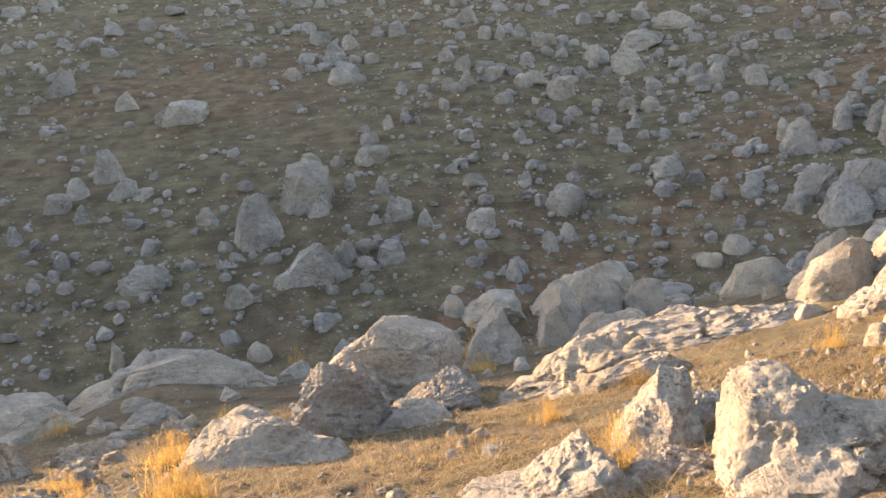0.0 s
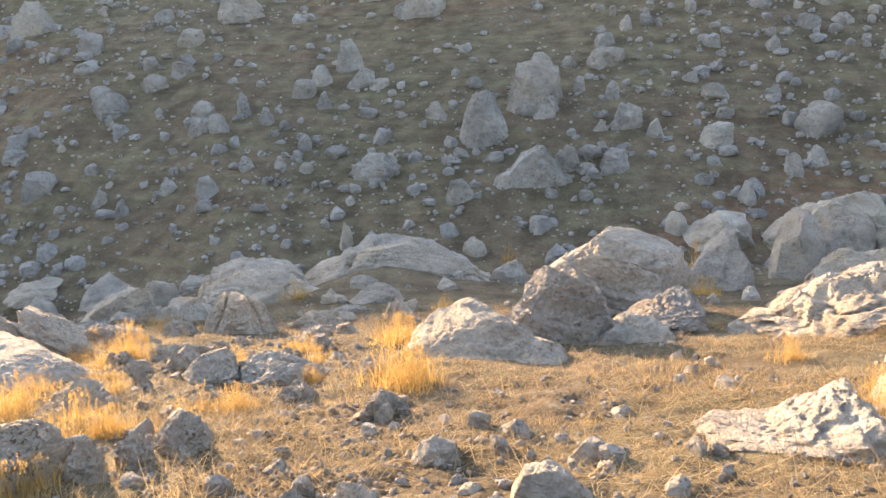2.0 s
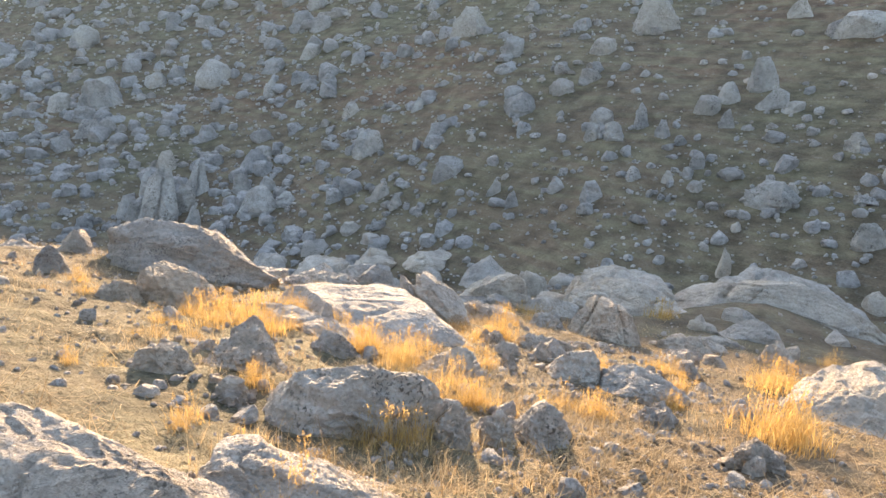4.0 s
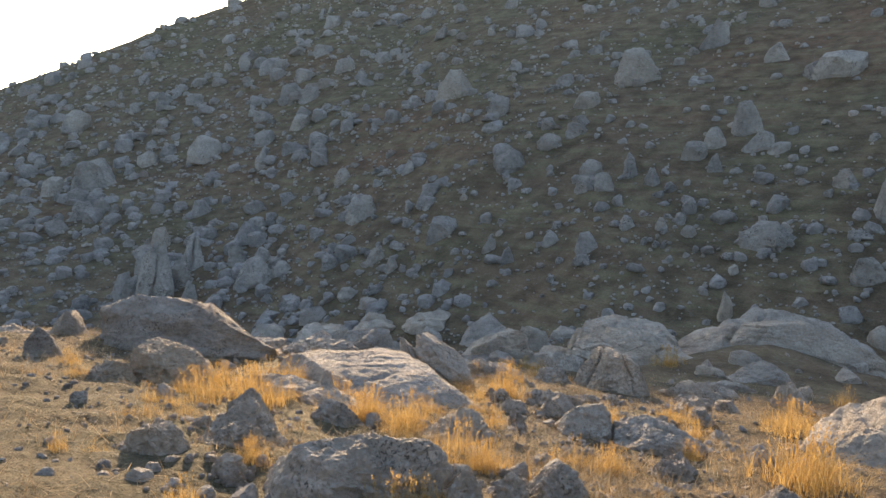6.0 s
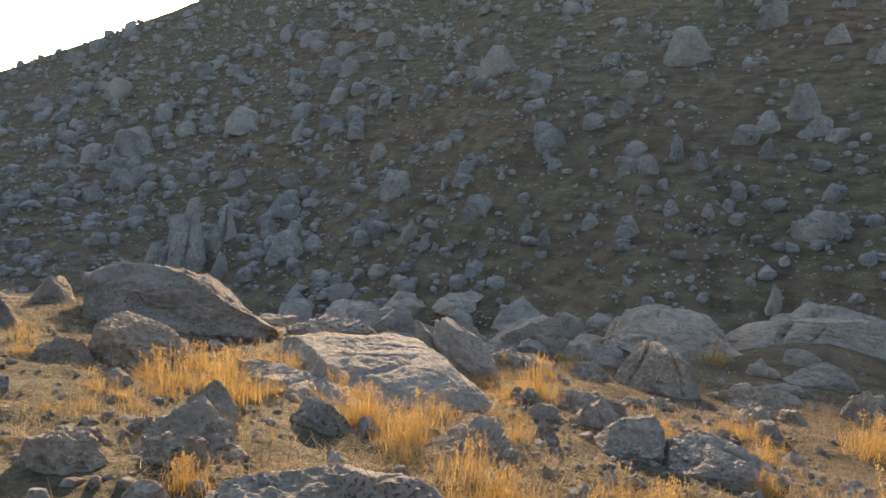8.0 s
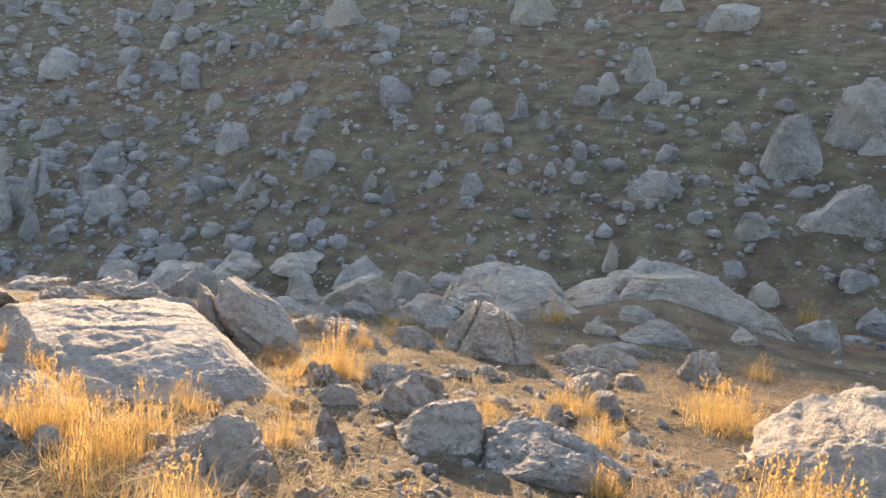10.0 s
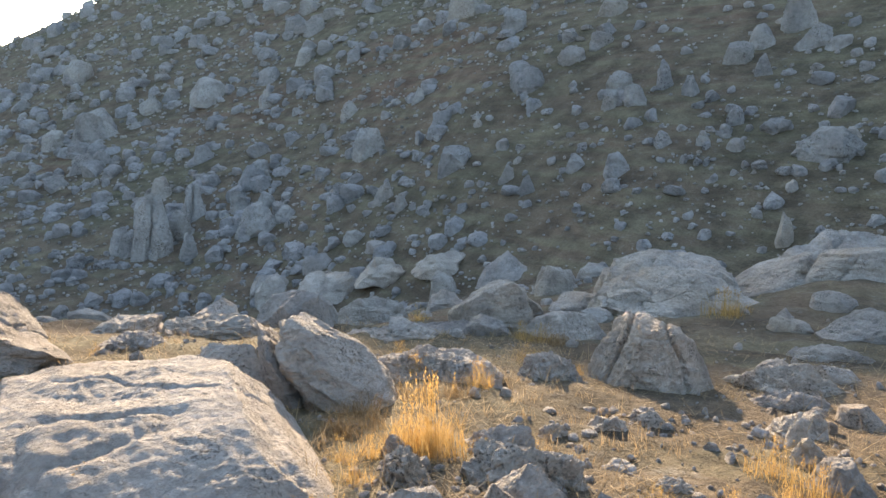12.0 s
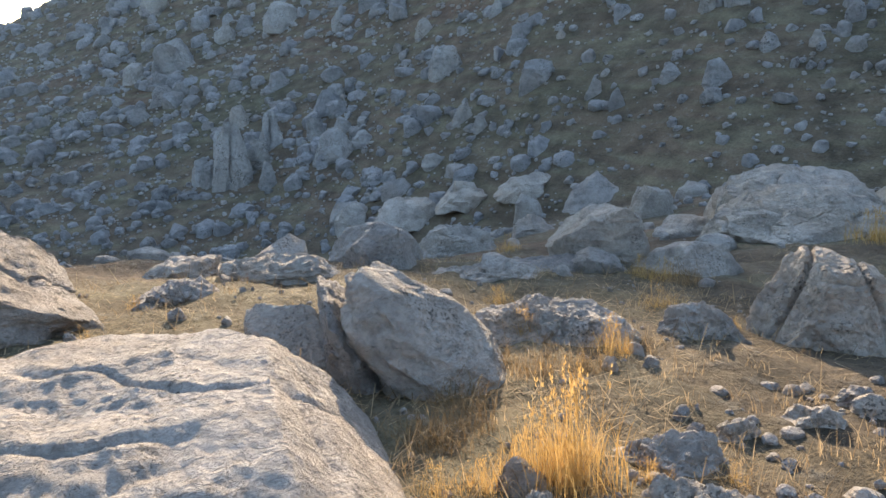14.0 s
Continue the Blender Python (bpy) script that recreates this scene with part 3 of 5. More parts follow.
lump(-6.86, 2.45, 0.36, 0.28, 0.16, 73, 479, (0.25, 0.43, 0.67, 0.79, 0.91, 0.91, 0.51))
lump(-5.55, 2.46, 0.29, 0.24, 0.18, 69, 480, (0.25, 0.62, 0.90, 0.94, 0.98, 0.86, 0.44))
lump(-7.04, 2.88, 0.25, 0.19, 0.13, 70, 481, (0.26, 0.50, 0.73, 0.81, 0.88, 0.95, 0.79))
lump(-4.48, 6.19, 0.51, 0.36, 0.24, 34, 482, (0.25, 0.47, 0.77, 0.85, 0.92, 1.00, 0.62))
lump(-4.16, 5.26, 0.32, 0.22, 0.10, 36, 483, (0.25, 0.68, 0.79, 0.85, 0.92, 0.98, 0.65))
ledge(-4.30, 7.60, 0.42, 0.28, 0.19, 27, 484, (0.29, 0.74, 0.91, 0.94, 0.96, 0.99, 0.70))
lump(-5.33, 5.87, 0.40, 0.27, 0.10, 41, 485, (0.25, 0.93, 0.99, 0.99, 0.98, 0.97, 0.87))
ledge(1.16, 6.26, 1.10, 0.93, 0.21, -11, 486, (0.25, 0.82, 0.90, 0.97, 0.89, 0.71, 0.32))
ledge(1.81, 8.05, 0.69, 0.64, 0.40, -13, 487, (0.85, 0.91, 0.97, 0.96, 0.87, 0.78, 0.60))
fin(-65.48, 22.31, 3.26, 2.93, 4.89, 74, 488, (0.30, 0.59, 0.76, 0.89, 1.00, 0.98, 0.97), cracks=((0.0, 0.25, 0.12, 0.6), (0.9, 0.3, 0.1, 0.4)))
fin(-76.66, 26.98, 2.19, 1.98, 1.72, 73, 489, (0.38, 0.72, 0.95, 0.96, 0.98, 0.99, 0.54))
fin(-68.53, 20.74, 1.92, 1.77, 1.80, 76, 490, (0.32, 0.63, 0.93, 0.98, 0.96, 0.94, 0.72))
fin(-69.22, 27.26, 2.44, 2.12, 3.00, 71, 491, (0.33, 0.57, 0.80, 0.95, 0.98, 1.00, 0.42), cracks=((0.0, 0.2, 0.12, 0.5),))
fin(-62.07, 24.10, 1.55, 1.35, 1.85, 71, 492, (0.30, 0.53, 0.76, 0.99, 0.98, 0.96, 0.94))
fin(-69.35, 33.21, 3.02, 2.53, 1.76, 66, 493, (0.43, 0.74, 0.99, 0.93, 0.87, 0.80, 0.25))
fin(-104.28, 28.54, 5.67, 4.77, 2.92, 77, 494, (0.49, 0.90, 0.99, 0.99, 0.98, 0.91, 0.25))
fin(-60.32, 29.26, 3.48, 2.89, 2.20, 66, 495, (0.50, 0.84, 0.97, 0.93, 0.88, 0.64, 0.25))
fin(-93.52, 24.21, 3.05, 2.61, 1.87, 78, 496, (0.43, 0.75, 0.99, 0.93, 0.88, 0.82, 0.37))
fin(-57.43, 38.28, 2.87, 1.69, 1.69, 58, 497, (0.53, 0.71, 0.90, 0.99, 0.96, 0.94, 0.84))
fin(-49.52, 34.26, 1.71, 1.19, 1.13, 57, 498, (0.40, 0.56, 0.72, 0.87, 0.93, 0.98, 0.51))
fin(26.86, 55.17, 3.20, 2.40, 3.99, -26, 499, (0.39, 0.70, 0.85, 0.99, 0.99, 0.98, 0.97), cracks=((0.3, 0.2, 0.08, 0.3),))
fin(29.83, 53.61, 2.13, 1.92, 2.65, -29, 500, (0.28, 0.66, 0.86, 0.90, 0.94, 0.98, 0.57))
fin(26.60, 48.03, 2.88, 2.25, 1.99, -29, 501, (0.55, 0.84, 0.91, 0.99, 0.86, 0.71, 0.55))
fin(24.57, 58.74, 1.35, 1.13, 2.27, -23, 502, (0.28, 0.58, 0.76, 0.83, 0.90, 0.98, 0.59))
fin(19.24, 46.42, 3.00, 2.49, 2.14, -22, 503, (0.32, 0.78, 0.85, 0.91, 0.97, 0.88, 0.65))
fin(22.15, 50.11, 3.80, 3.19, 1.40, -24, 504, (0.36, 0.94, 0.97, 0.98, 0.99, 0.91, 0.61))
fin(19.22, 50.74, 2.60, 2.13, 1.48, -21, 505, (0.25, 0.65, 0.82, 0.87, 0.92, 0.97, 0.65))
fin(20.62, 56.82, 2.70, 2.20, 2.09, -20, 506, (0.26, 0.62, 0.85, 0.89, 0.93, 0.98, 0.68))
fin(26.35, 57.63, 1.53, 1.31, 1.97, -25, 507, (0.27, 0.61, 0.83, 0.87, 0.92, 0.96, 0.92))
fin(22.04, 46.98, 2.14, 1.83, 0.75, -25, 508, (0.25, 0.53, 0.91, 0.94, 0.96, 0.98, 1.00))
bank(12.00, 17.69, 2.15, 1.52, 0.66, -34, 509, (0.73, 1.00, 0.94, 0.88, 0.82, 0.60, 0.39))
bank(12.44, 15.82, 1.93, 1.47, 0.62, -38, 510, (0.83, 0.98, 0.98, 0.96, 0.84, 0.60, 0.35))
bank(9.71, 12.94, 1.88, 1.38, 0.42, -37, 511, (0.85, 0.97, 0.90, 0.77, 0.63, 0.39, 0.25))
bank(21.20, 41.02, 2.17, 1.43, 0.64, -27, 512, (0.73, 0.83, 0.93, 0.93, 0.73, 0.54, 0.34))
bank(19.99, 43.01, 2.61, 1.95, 0.56, -25, 513, (0.55, 0.75, 0.95, 0.81, 0.56, 0.31, 0.25))
bank(20.86, 31.42, 1.62, 1.16, 0.43, -34, 514, (0.66, 0.83, 0.99, 0.78, 0.54, 0.31, 0.25))
boulder(-2.98, 11.61, 1.92, 1.29, 1.13, 14, 170)
boulder(-2.05, 11.66, 1.44, 1.16, 0.41, 10, 173)
boulder(4.79, 7.06, 0.51, 0.36, 0.40, -34, 180)
boulder(9.47, 18.54, 2.36, 1.65, 1.23, -27, 181)
boulder(9.72, 15.99, 1.27, 0.89, 0.73, -31, 182)
boulder(10.66, 26.84, 2.07, 1.45, 1.73, -21, 183)
boulder(8.16, 21.56, 1.33, 0.93, 0.72, -21, 184)
boulder(6.65, 9.46, 0.61, 0.43, 0.47, -35, 187)
boulder(5.61, 7.37, 0.42, 0.29, 0.25, -37, 188)
boulder(6.11, 7.37, 0.37, 0.26, 0.38, -40, 189)
boulder(5.20, 6.27, 0.26, 0.18, 0.17, -40, 190)
boulder(8.13, 9.92, 0.81, 0.57, 0.57, -39, 191)
boulder(5.69, 11.69, 0.55, 0.39, 0.35, -26, 192)
boulder(4.68, 10.28, 0.40, 0.28, 0.31, -24, 193)
boulder(4.32, 5.24, 0.34, 0.24, 0.24, -39, 196)
boulder(8.30, 12.73, 0.41, 0.29, 0.24, -33, 197)
boulder(-1.21, 30.18, 1.42, 0.99, 0.98, 3, 198)
boulder(-14.31, 3.53, 0.60, 0.42, 0.46, 78, 200)
boulder(-11.19, 2.49, 0.45, 0.32, 0.41, 80, 203)
boulder(-5.73, 1.89, 0.21, 0.15, 0.11, 76, 206)
boulder(-4.59, 3.74, 0.29, 0.21, 0.27, 49, 209)
boulder(-4.36, 4.53, 0.48, 0.33, 0.27, 41, 211)
boulder(-7.56, 3.55, 0.46, 0.32, 0.31, 64, 215)
boulder(-6.91, 3.41, 0.20, 0.14, 0.17, 63, 216)
boulder(-2.35, 4.86, 0.33, 0.23, 0.18, 21, 221)
boulder(-1.96, 5.54, 0.25, 0.17, 0.12, 15, 222)
boulder(-1.26, 5.10, 0.33, 0.23, 0.23, 8, 223)
boulder(-2.41, 3.17, 0.27, 0.19, 0.29, 32, 224)
boulder(-2.43, 3.75, 0.31, 0.21, 0.21, 28, 225)
boulder(-2.02, 3.43, 0.62, 0.43, 0.23, 25, 226)
boulder(-1.33, 4.21, 0.45, 0.31, 0.20, 11, 227)
boulder(-3.15, 2.60, 0.34, 0.24, 0.18, 47, 228)
boulder(-1.12, 4.88, 0.12, 0.08, 0.08, 7, 229)
boulder(-1.86, 4.28, 0.17, 0.12, 0.09, 18, 230)
boulder(-2.10, 11.37, 0.69, 0.48, 0.29, 8, 232)
boulder(-1.28, 6.64, 0.27, 0.19, 0.10, 7, 233)
boulder(-2.82, 2.89, 0.23, 0.16, 0.12, 40, 234)
boulder(-6.46, 6.21, 0.17, 0.12, 0.25, 49, 241)
boulder(-6.98, 7.55, 0.47, 0.33, 0.29, 43, 242)
boulder(-8.35, 4.91, 0.28, 0.19, 0.33, 72, 244)
boulder(-7.25, 6.97, 0.38, 0.27, 0.18, 52, 247)
boulder(-6.87, 7.25, 0.27, 0.19, 0.25, 46, 249)
boulder(-6.13, 8.02, 0.31, 0.22, 0.22, 33, 250)
boulder(-6.26, 8.78, 0.24, 0.17, 0.20, 29, 251)
boulder(-6.16, 9.57, 0.45, 0.31, 0.22, 25, 252)
boulder(-6.86, 10.31, 0.20, 0.14, 0.23, 28, 254)
boulder(-5.50, 8.87, 0.28, 0.20, 0.13, 22, 255)
boulder(-7.96, 9.96, 0.22, 0.15, 0.13, 28, 258)
boulder(-7.36, 8.80, 0.20, 0.14, 0.09, 28, 259)
boulder(-8.13, 7.45, 0.29, 0.20, 0.18, 55, 260)
outcrop(-14.74, 29.93, 8.06, 5.64, 1.91, 26, 131)
outcrop(-9.20, 29.24, 1.72, 1.20, 1.07, 17, 135)
outcrop(-13.37, 36.56, 1.25, 0.88, 0.77, 19, 136)
outcrop(-16.22, 21.48, 3.62, 2.53, 1.28, 36, 139)
outcrop(-13.71, 13.14, 1.32, 0.92, 0.81, 48, 140)
outcrop(-27.33, 29.00, 1.68, 1.17, 0.75, 44, 142)
outcrop(-44.30, 26.94, 4.96, 3.48, 0.73, 61, 145)
outcrop(-41.81, 28.85, 1.72, 1.20, 0.74, 57, 146)
outcrop(-50.33, 25.52, 2.64, 1.85, 0.93, 65, 147)
outcrop(-28.08, 23.33, 1.89, 1.32, 0.60, 52, 148)
outcrop(-14.50, 9.97, 0.95, 0.67, 0.61, 64, 153)
outcrop(-49.12, 24.92, 2.15, 1.50, 1.32, 66, 154)
outcrop(-1.74, 40.10, 3.23, 2.26, 1.42, 3, 157)
outcrop(-3.61, 40.41, 1.16, 0.81, 0.96, 5, 158)
outcrop(3.56, 42.30, 5.75, 4.02, 1.99, -5, 159)
outcrop(3.95, 41.25, 2.73, 1.91, 0.61, -5, 160)
outcrop(7.42, 42.06, 3.58, 2.51, 0.74, -10, 161)
outcrop(10.93, 44.25, 1.35, 0.94, 0.65, -14, 163)
outcrop(12.84, 45.10, 1.73, 1.21, 0.81, -16, 164)
outcrop(15.55, 22.85, 2.38, 1.66, 0.77, -34, 165)
outcrop(14.93, 18.49, 1.78, 1.25, 0.56, -39, 167)
outcrop(21.97, 26.45, 1.71, 1.20, 0.89, -40, 168)
outcrop(-8.09, 13.68, 0.59, 0.41, 0.20, 25, 262)
outcrop(-7.03, 11.83, 0.41, 0.29, 0.22, 24, 263)
outcrop(-10.92, 18.00, 0.77, 0.54, 0.26, 28, 265)
outcrop(-11.27, 20.43, 0.87, 0.61, 0.36, 25, 266)
outcrop(-39.21, 25.76, 2.53, 1.77, 0.84, 59, 268)
outcrop(-13.53, 11.93, 1.19, 0.83, 0.12, 52, 270)
outcrop(-13.01, 12.50, 0.71, 0.50, 0.38, 47, 271)
outcrop(-15.35, 7.72, 1.11, 0.78, 0.21, 79, 273)
outcrop(-35.30, 28.46, 1.42, 0.99, 1.23, 52, 274)
outcrop(-24.79, 26.20, 1.53, 1.07, 1.13, 43, 275)
outcrop(-41.29, 28.68, 1.60, 1.12, 1.02, 57, 276)
outcrop(-18.17, 20.54, 1.93, 1.35, 0.37, 40, 277)
outcrop(-26.90, 30.76, 1.38, 0.96, 0.56, 41, 279)
outcrop(-37.29, 29.93, 3.12, 2.18, 0.78, 51, 280)
outcrop(-41.14, 28.45, 3.21, 2.24, 0.67, 55, 281)
outcrop(-44.39, 30.22, 1.53, 1.07, 0.50, 56, 283)
outcrop(-48.39, 28.07, 1.95, 1.36, 0.86, 60, 284)
outcrop(-13.84, 13.25, 1.26, 0.88, 0.42, 46, 285)
hill_boulder(-22.01, 42.67, 3.40, 2.55, 1.27, 27, 1)
hill_boulder(-15.65, 40.73, 1.66, 1.24, 1.17, 20, 2)
hill_boulder(-16.51, 47.15, 3.28, 2.46, 3.26, 19, 3)
hill_boulder(-14.32, 51.42, 3.67, 2.75, 3.13, 15, 4)
hill_boulder(-13.26, 50.50, 1.48, 1.11, 1.44, 14, 5)
hill_boulder(-12.01, 43.82, 3.19, 2.39, 1.96, 15, 6)
hill_boulder(-13.51, 42.52, 1.53, 1.15, 0.73, 17, 7)
hill_boulder(-10.41, 44.92, 1.59, 1.19, 1.40, 12, 8)
hill_boulder(-9.36, 46.39, 1.60, 1.20, 0.67, 11, 9)
hill_boulder(-7.77, 45.47, 1.93, 1.44, 1.21, 9, 10)
hill_boulder(-9.10, 44.79, 1.41, 1.06, 0.59, 11, 11)
hill_boulder(-7.91, 50.27, 1.38, 1.04, 1.49, 8, 12)
hill_boulder(-20.63, 49.25, 1.48, 1.11, 1.05, 22, 13)
hill_boulder(-30.60, 55.71, 2.21, 1.66, 2.29, 28, 14)
hill_boulder(-31.67, 52.80, 1.74, 1.30, 1.53, 31, 15)
hill_boulder(-32.01, 50.71, 1.91, 1.43, 1.24, 32, 16)
hill_boulder(-28.64, 53.63, 2.21, 1.66, 1.32, 28, 17)
hill_boulder(-29.69, 49.74, 1.03, 0.77, 1.26, 30, 18)
hill_boulder(-26.85, 53.19, 1.58, 1.19, 0.68, 26, 19)
hill_boulder(-45.90, 45.43, 2.83, 2.12, 1.60, 45, 20)
hill_boulder(-37.89, 46.23, 1.80, 1.35, 1.04, 39, 21)
hill_boulder(-36.77, 43.86, 1.32, 0.99, 1.20, 40, 22)
hill_boulder(-35.22, 44.58, 1.55, 1.17, 1.14, 38, 23)
hill_boulder(-34.69, 46.81, 1.13, 0.85, 1.80, 36, 24)
hill_boulder(-32.55, 46.37, 1.14, 0.86, 1.21, 35, 25)
hill_boulder(-31.48, 38.14, 1.45, 1.09, 1.22, 39, 26)
hill_boulder(-34.82, 38.37, 1.21, 0.91, 0.81, 42, 27)
hill_boulder(-44.81, 37.16, 2.28, 1.71, 1.55, 50, 28)
hill_boulder(-38.98, 36.61, 1.01, 0.76, 0.96, 47, 29)
hill_boulder(-36.57, 36.10, 0.90, 0.68, 1.06, 45, 30)
hill_boulder(-69.73, 33.90, 2.04, 1.53, 1.73, 64, 31)
hill_boulder(-22.18, 39.43, 0.60, 0.45, 0.53, 29, 32)
hill_boulder(-25.66, 44.21, 1.65, 1.24, 0.58, 30, 33)
hill_boulder(-26.76, 42.01, 1.09, 0.82, 0.57, 32, 34)
hill_boulder(-17.47, 44.17, 1.33, 1.00, 0.38, 21, 35)
hill_boulder(-30.65, 41.14, 1.12, 0.84, 0.82, 36, 36)
hill_boulder(-28.52, 41.74, 0.81, 0.61, 0.76, 34, 37)
hill_boulder(-47.48, 30.53, 1.59, 1.19, 0.78, 57, 38)
hill_boulder(-46.40, 33.62, 1.02, 0.77, 1.04, 54, 39)
hill_boulder(-10.41, 58.24, 2.40, 1.80, 1.09, 10, 40)
hill_boulder(-9.34, 49.52, 0.81, 0.61, 0.65, 10, 41)
hill_boulder(-44.56, 48.97, 1.88, 1.41, 1.05, 42, 42)
hill_boulder(4.89, 70.07, 2.90, 2.18, 1.75, -4, 43)
hill_boulder(11.00, 55.34, 2.60, 1.95, 1.49, -11, 44)
hill_boulder(3.59, 52.12, 2.74, 2.05, 1.63, -4, 45)
hill_boulder(10.20, 53.20, 1.60, 1.20, 0.77, -11, 46)
hill_boulder(22.19, 69.91, 2.03, 1.52, 1.64, -18, 47)
hill_boulder(12.26, 77.05, 3.69, 2.77, 2.34, -9, 48)
hill_boulder(9.39, 79.85, 2.93, 2.20, 1.55, -7, 49)
hill_boulder(19.37, 88.87, 4.42, 3.32, 1.48, -12, 50)
hill_boulder(14.57, 83.73, 4.62, 3.46, 1.90, -10, 51)
hill_boulder(30.76, 61.83, 2.91, 2.18, 1.35, -26, 52)
hill_boulder(26.92, 55.00, 2.80, 2.10, 2.71, -26, 53)
hill_boulder(24.98, 59.94, 1.17, 0.88, 1.70, -23, 54)
hill_boulder(17.28, 72.07, 1.63, 1.22, 1.68, -13, 55)
hill_boulder(18.90, 71.51, 1.79, 1.34, 1.65, -15, 56)
hill_boulder(12.20, 66.83, 1.65, 1.24, 1.14, -10, 57)
hill_boulder(8.25, 61.00, 1.45, 1.09, 1.24, -8, 58)
hill_boulder(-2.59, 54.71, 1.84, 1.38, 0.82, 3, 59)
hill_boulder(-10.82, 58.05, 2.30, 1.73, 1.13, 11, 60)
hill_boulder(-13.27, 57.79, 1.28, 0.96, 0.78, 13, 61)
hill_boulder(-15.36, 57.83, 1.67, 1.25, 0.79, 15, 62)
hill_boulder(15.89, 52.14, 1.40, 1.05, 0.90, -17, 63)
hill_boulder(13.36, 51.50, 0.98, 0.74, 0.99, -14, 64)
hill_boulder(-7.87, 50.48, 2.12, 1.59, 1.34, 9, 65)
hill_boulder(-5.89, 49.58, 1.06, 0.79, 1.12, 7, 66)
hill_boulder(-2.29, 49.35, 2.12, 1.59, 1.20, 3, 67)
hill_boulder(0.85, 61.05, 1.11, 0.83, 0.92, -1, 68)
hill_boulder(20.76, 56.53, 1.53, 1.15, 2.15, -20, 69)
hill_boulder(20.09, 58.35, 1.13, 0.85, 1.62, -19, 70)
hill_boulder(2.16, 47.73, 1.12, 0.84, 1.16, -2, 71)
hill_boulder(3.38, 48.66, 1.26, 0.94, 1.09, -4, 72)
hill_boulder(-0.32, 44.31, 1.03, 0.78, 1.22, 1, 73)
hill_boulder(26.71, 48.07, 2.67, 2.00, 1.67, -29, 74)
hill_boulder(44.25, 70.92, 2.28, 1.71, 1.65, -32, 75)
hill_boulder(43.60, 74.97, 3.10, 2.33, 1.47, -30, 76)
hill_boulder(21.96, 49.25, 3.06, 2.30, 1.76, -24, 77)
hill_boulder(19.74, 49.19, 1.72, 1.29, 1.80, -22, 78)
hill_boulder(30.64, 54.86, 2.19, 1.64, 2.31, -29, 79)
hill_boulder(-10.00, 63.73, 1.03, 0.77, 1.19, 9, 80)
hill_boulder(-9.24, 53.48, 1.02, 0.76, 1.24, 10, 81)
hill_boulder(-11.70, 54.14, 0.95, 0.71, 1.07, 12, 82)
hill_boulder(-4.95, 70.21, 1.50, 1.13, 1.04, 4, 83)
hill_boulder(-9.52, 71.35, 1.26, 0.94, 0.99, 8, 84)
hill_boulder(-21.49, 76.99, 2.26, 1.69, 1.04, 16, 85)
hill_boulder(-16.07, 75.62, 2.71, 2.03, 1.38, 12, 86)
hill_boulder(27.27, 113.31, 5.06, 3.80, 2.57, -13, 87)
hill_boulder(-1.82, 85.49, 1.54, 1.15, 1.37, 1, 88)
hill_boulder(-0.21, 85.96, 1.36, 1.02, 1.59, 0, 89)
hill_boulder(-20.24, 111.42, 3.08, 2.31, 2.11, 10, 90)
hill_boulder(-16.98, 113.71, 2.77, 2.08, 1.80, 9, 91)
hill_boulder(-3.96, 91.02, 2.91, 2.18, 1.97, 3, 92)
hill_boulder(4.67, 84.45, 2.64, 1.98, 1.21, -3, 93)
hill_boulder(1.59, 72.06, 2.09, 1.56, 1.10, -1, 94)
hill_boulder(3.09, 72.97, 2.38, 1.79, 1.14, -2, 95)
hill_boulder(-3.35, 71.22, 1.78, 1.34, 1.07, 3, 96)
hill_boulder(5.60, 66.11, 1.70, 1.27, 0.70, -5, 97)
hill_boulder(-18.40, 84.38, 2.33, 1.75, 1.50, 12, 98)
hill_boulder(-17.26, 86.88, 2.11, 1.58, 1.59, 11, 99)
hill_boulder(-0.88, 74.10, 2.13, 1.60, 0.93, 1, 100)
hill_boulder(47.56, 63.78, 2.09, 1.57, 1.36, -37, 101)
hill_boulder(38.64, 56.66, 1.62, 1.21, 0.96, -34, 102)
hill_boulder(-67.05, 21.26, 2.16, 1.62, 1.89, 73, 103)
hill_boulder(-65.84, 22.77, 2.16, 1.62, 3.20, 71, 104)
hill_boulder(-66.65, 25.20, 1.99, 1.49, 2.22, 70, 105)
hill_boulder(-71.95, 23.68, 1.82, 1.36, 2.37, 72, 106)
hill_boulder(-103.47, 28.38, 4.24, 3.18, 3.02, 75, 107)
hill_boulder(-97.25, 41.15, 5.80, 4.35, 2.84, 67, 108)
hill_boulder(-66.80, 57.41, 4.38, 3.29, 2.88, 49, 109)
hill_boulder(-45.96, 62.88, 4.28, 3.21, 3.17, 36, 110)
hill_boulder(-58.01, 38.44, 2.52, 1.89, 2.10, 57, 111)
hill_boulder(-28.61, 66.19, 4.09, 3.07, 1.70, 23, 112)
hill_boulder(-44.05, 72.93, 2.86, 2.14, 2.53, 31, 113)
hill_boulder(-35.69, 69.58, 2.05, 1.54, 1.54, 27, 114)
hill_boulder(-70.06, 33.88, 2.49, 1.86, 1.28, 64, 115)
hill_boulder(-83.93, 41.91, 1.66, 1.25, 2.09, 64, 116)
hill_boulder(-44.56, 48.85, 2.12, 1.59, 1.06, 42, 117)
hill_boulder(-46.54, 55.90, 2.81, 2.11, 1.37, 40, 118)
hill_boulder(-65.73, 30.32, 1.80, 1.35, 1.79, 65, 119)
hill_boulder(-63.59, 31.80, 1.78, 1.34, 1.25, 64, 120)
hill_boulder(-59.03, 31.20, 1.92, 1.44, 1.13, 62, 121)
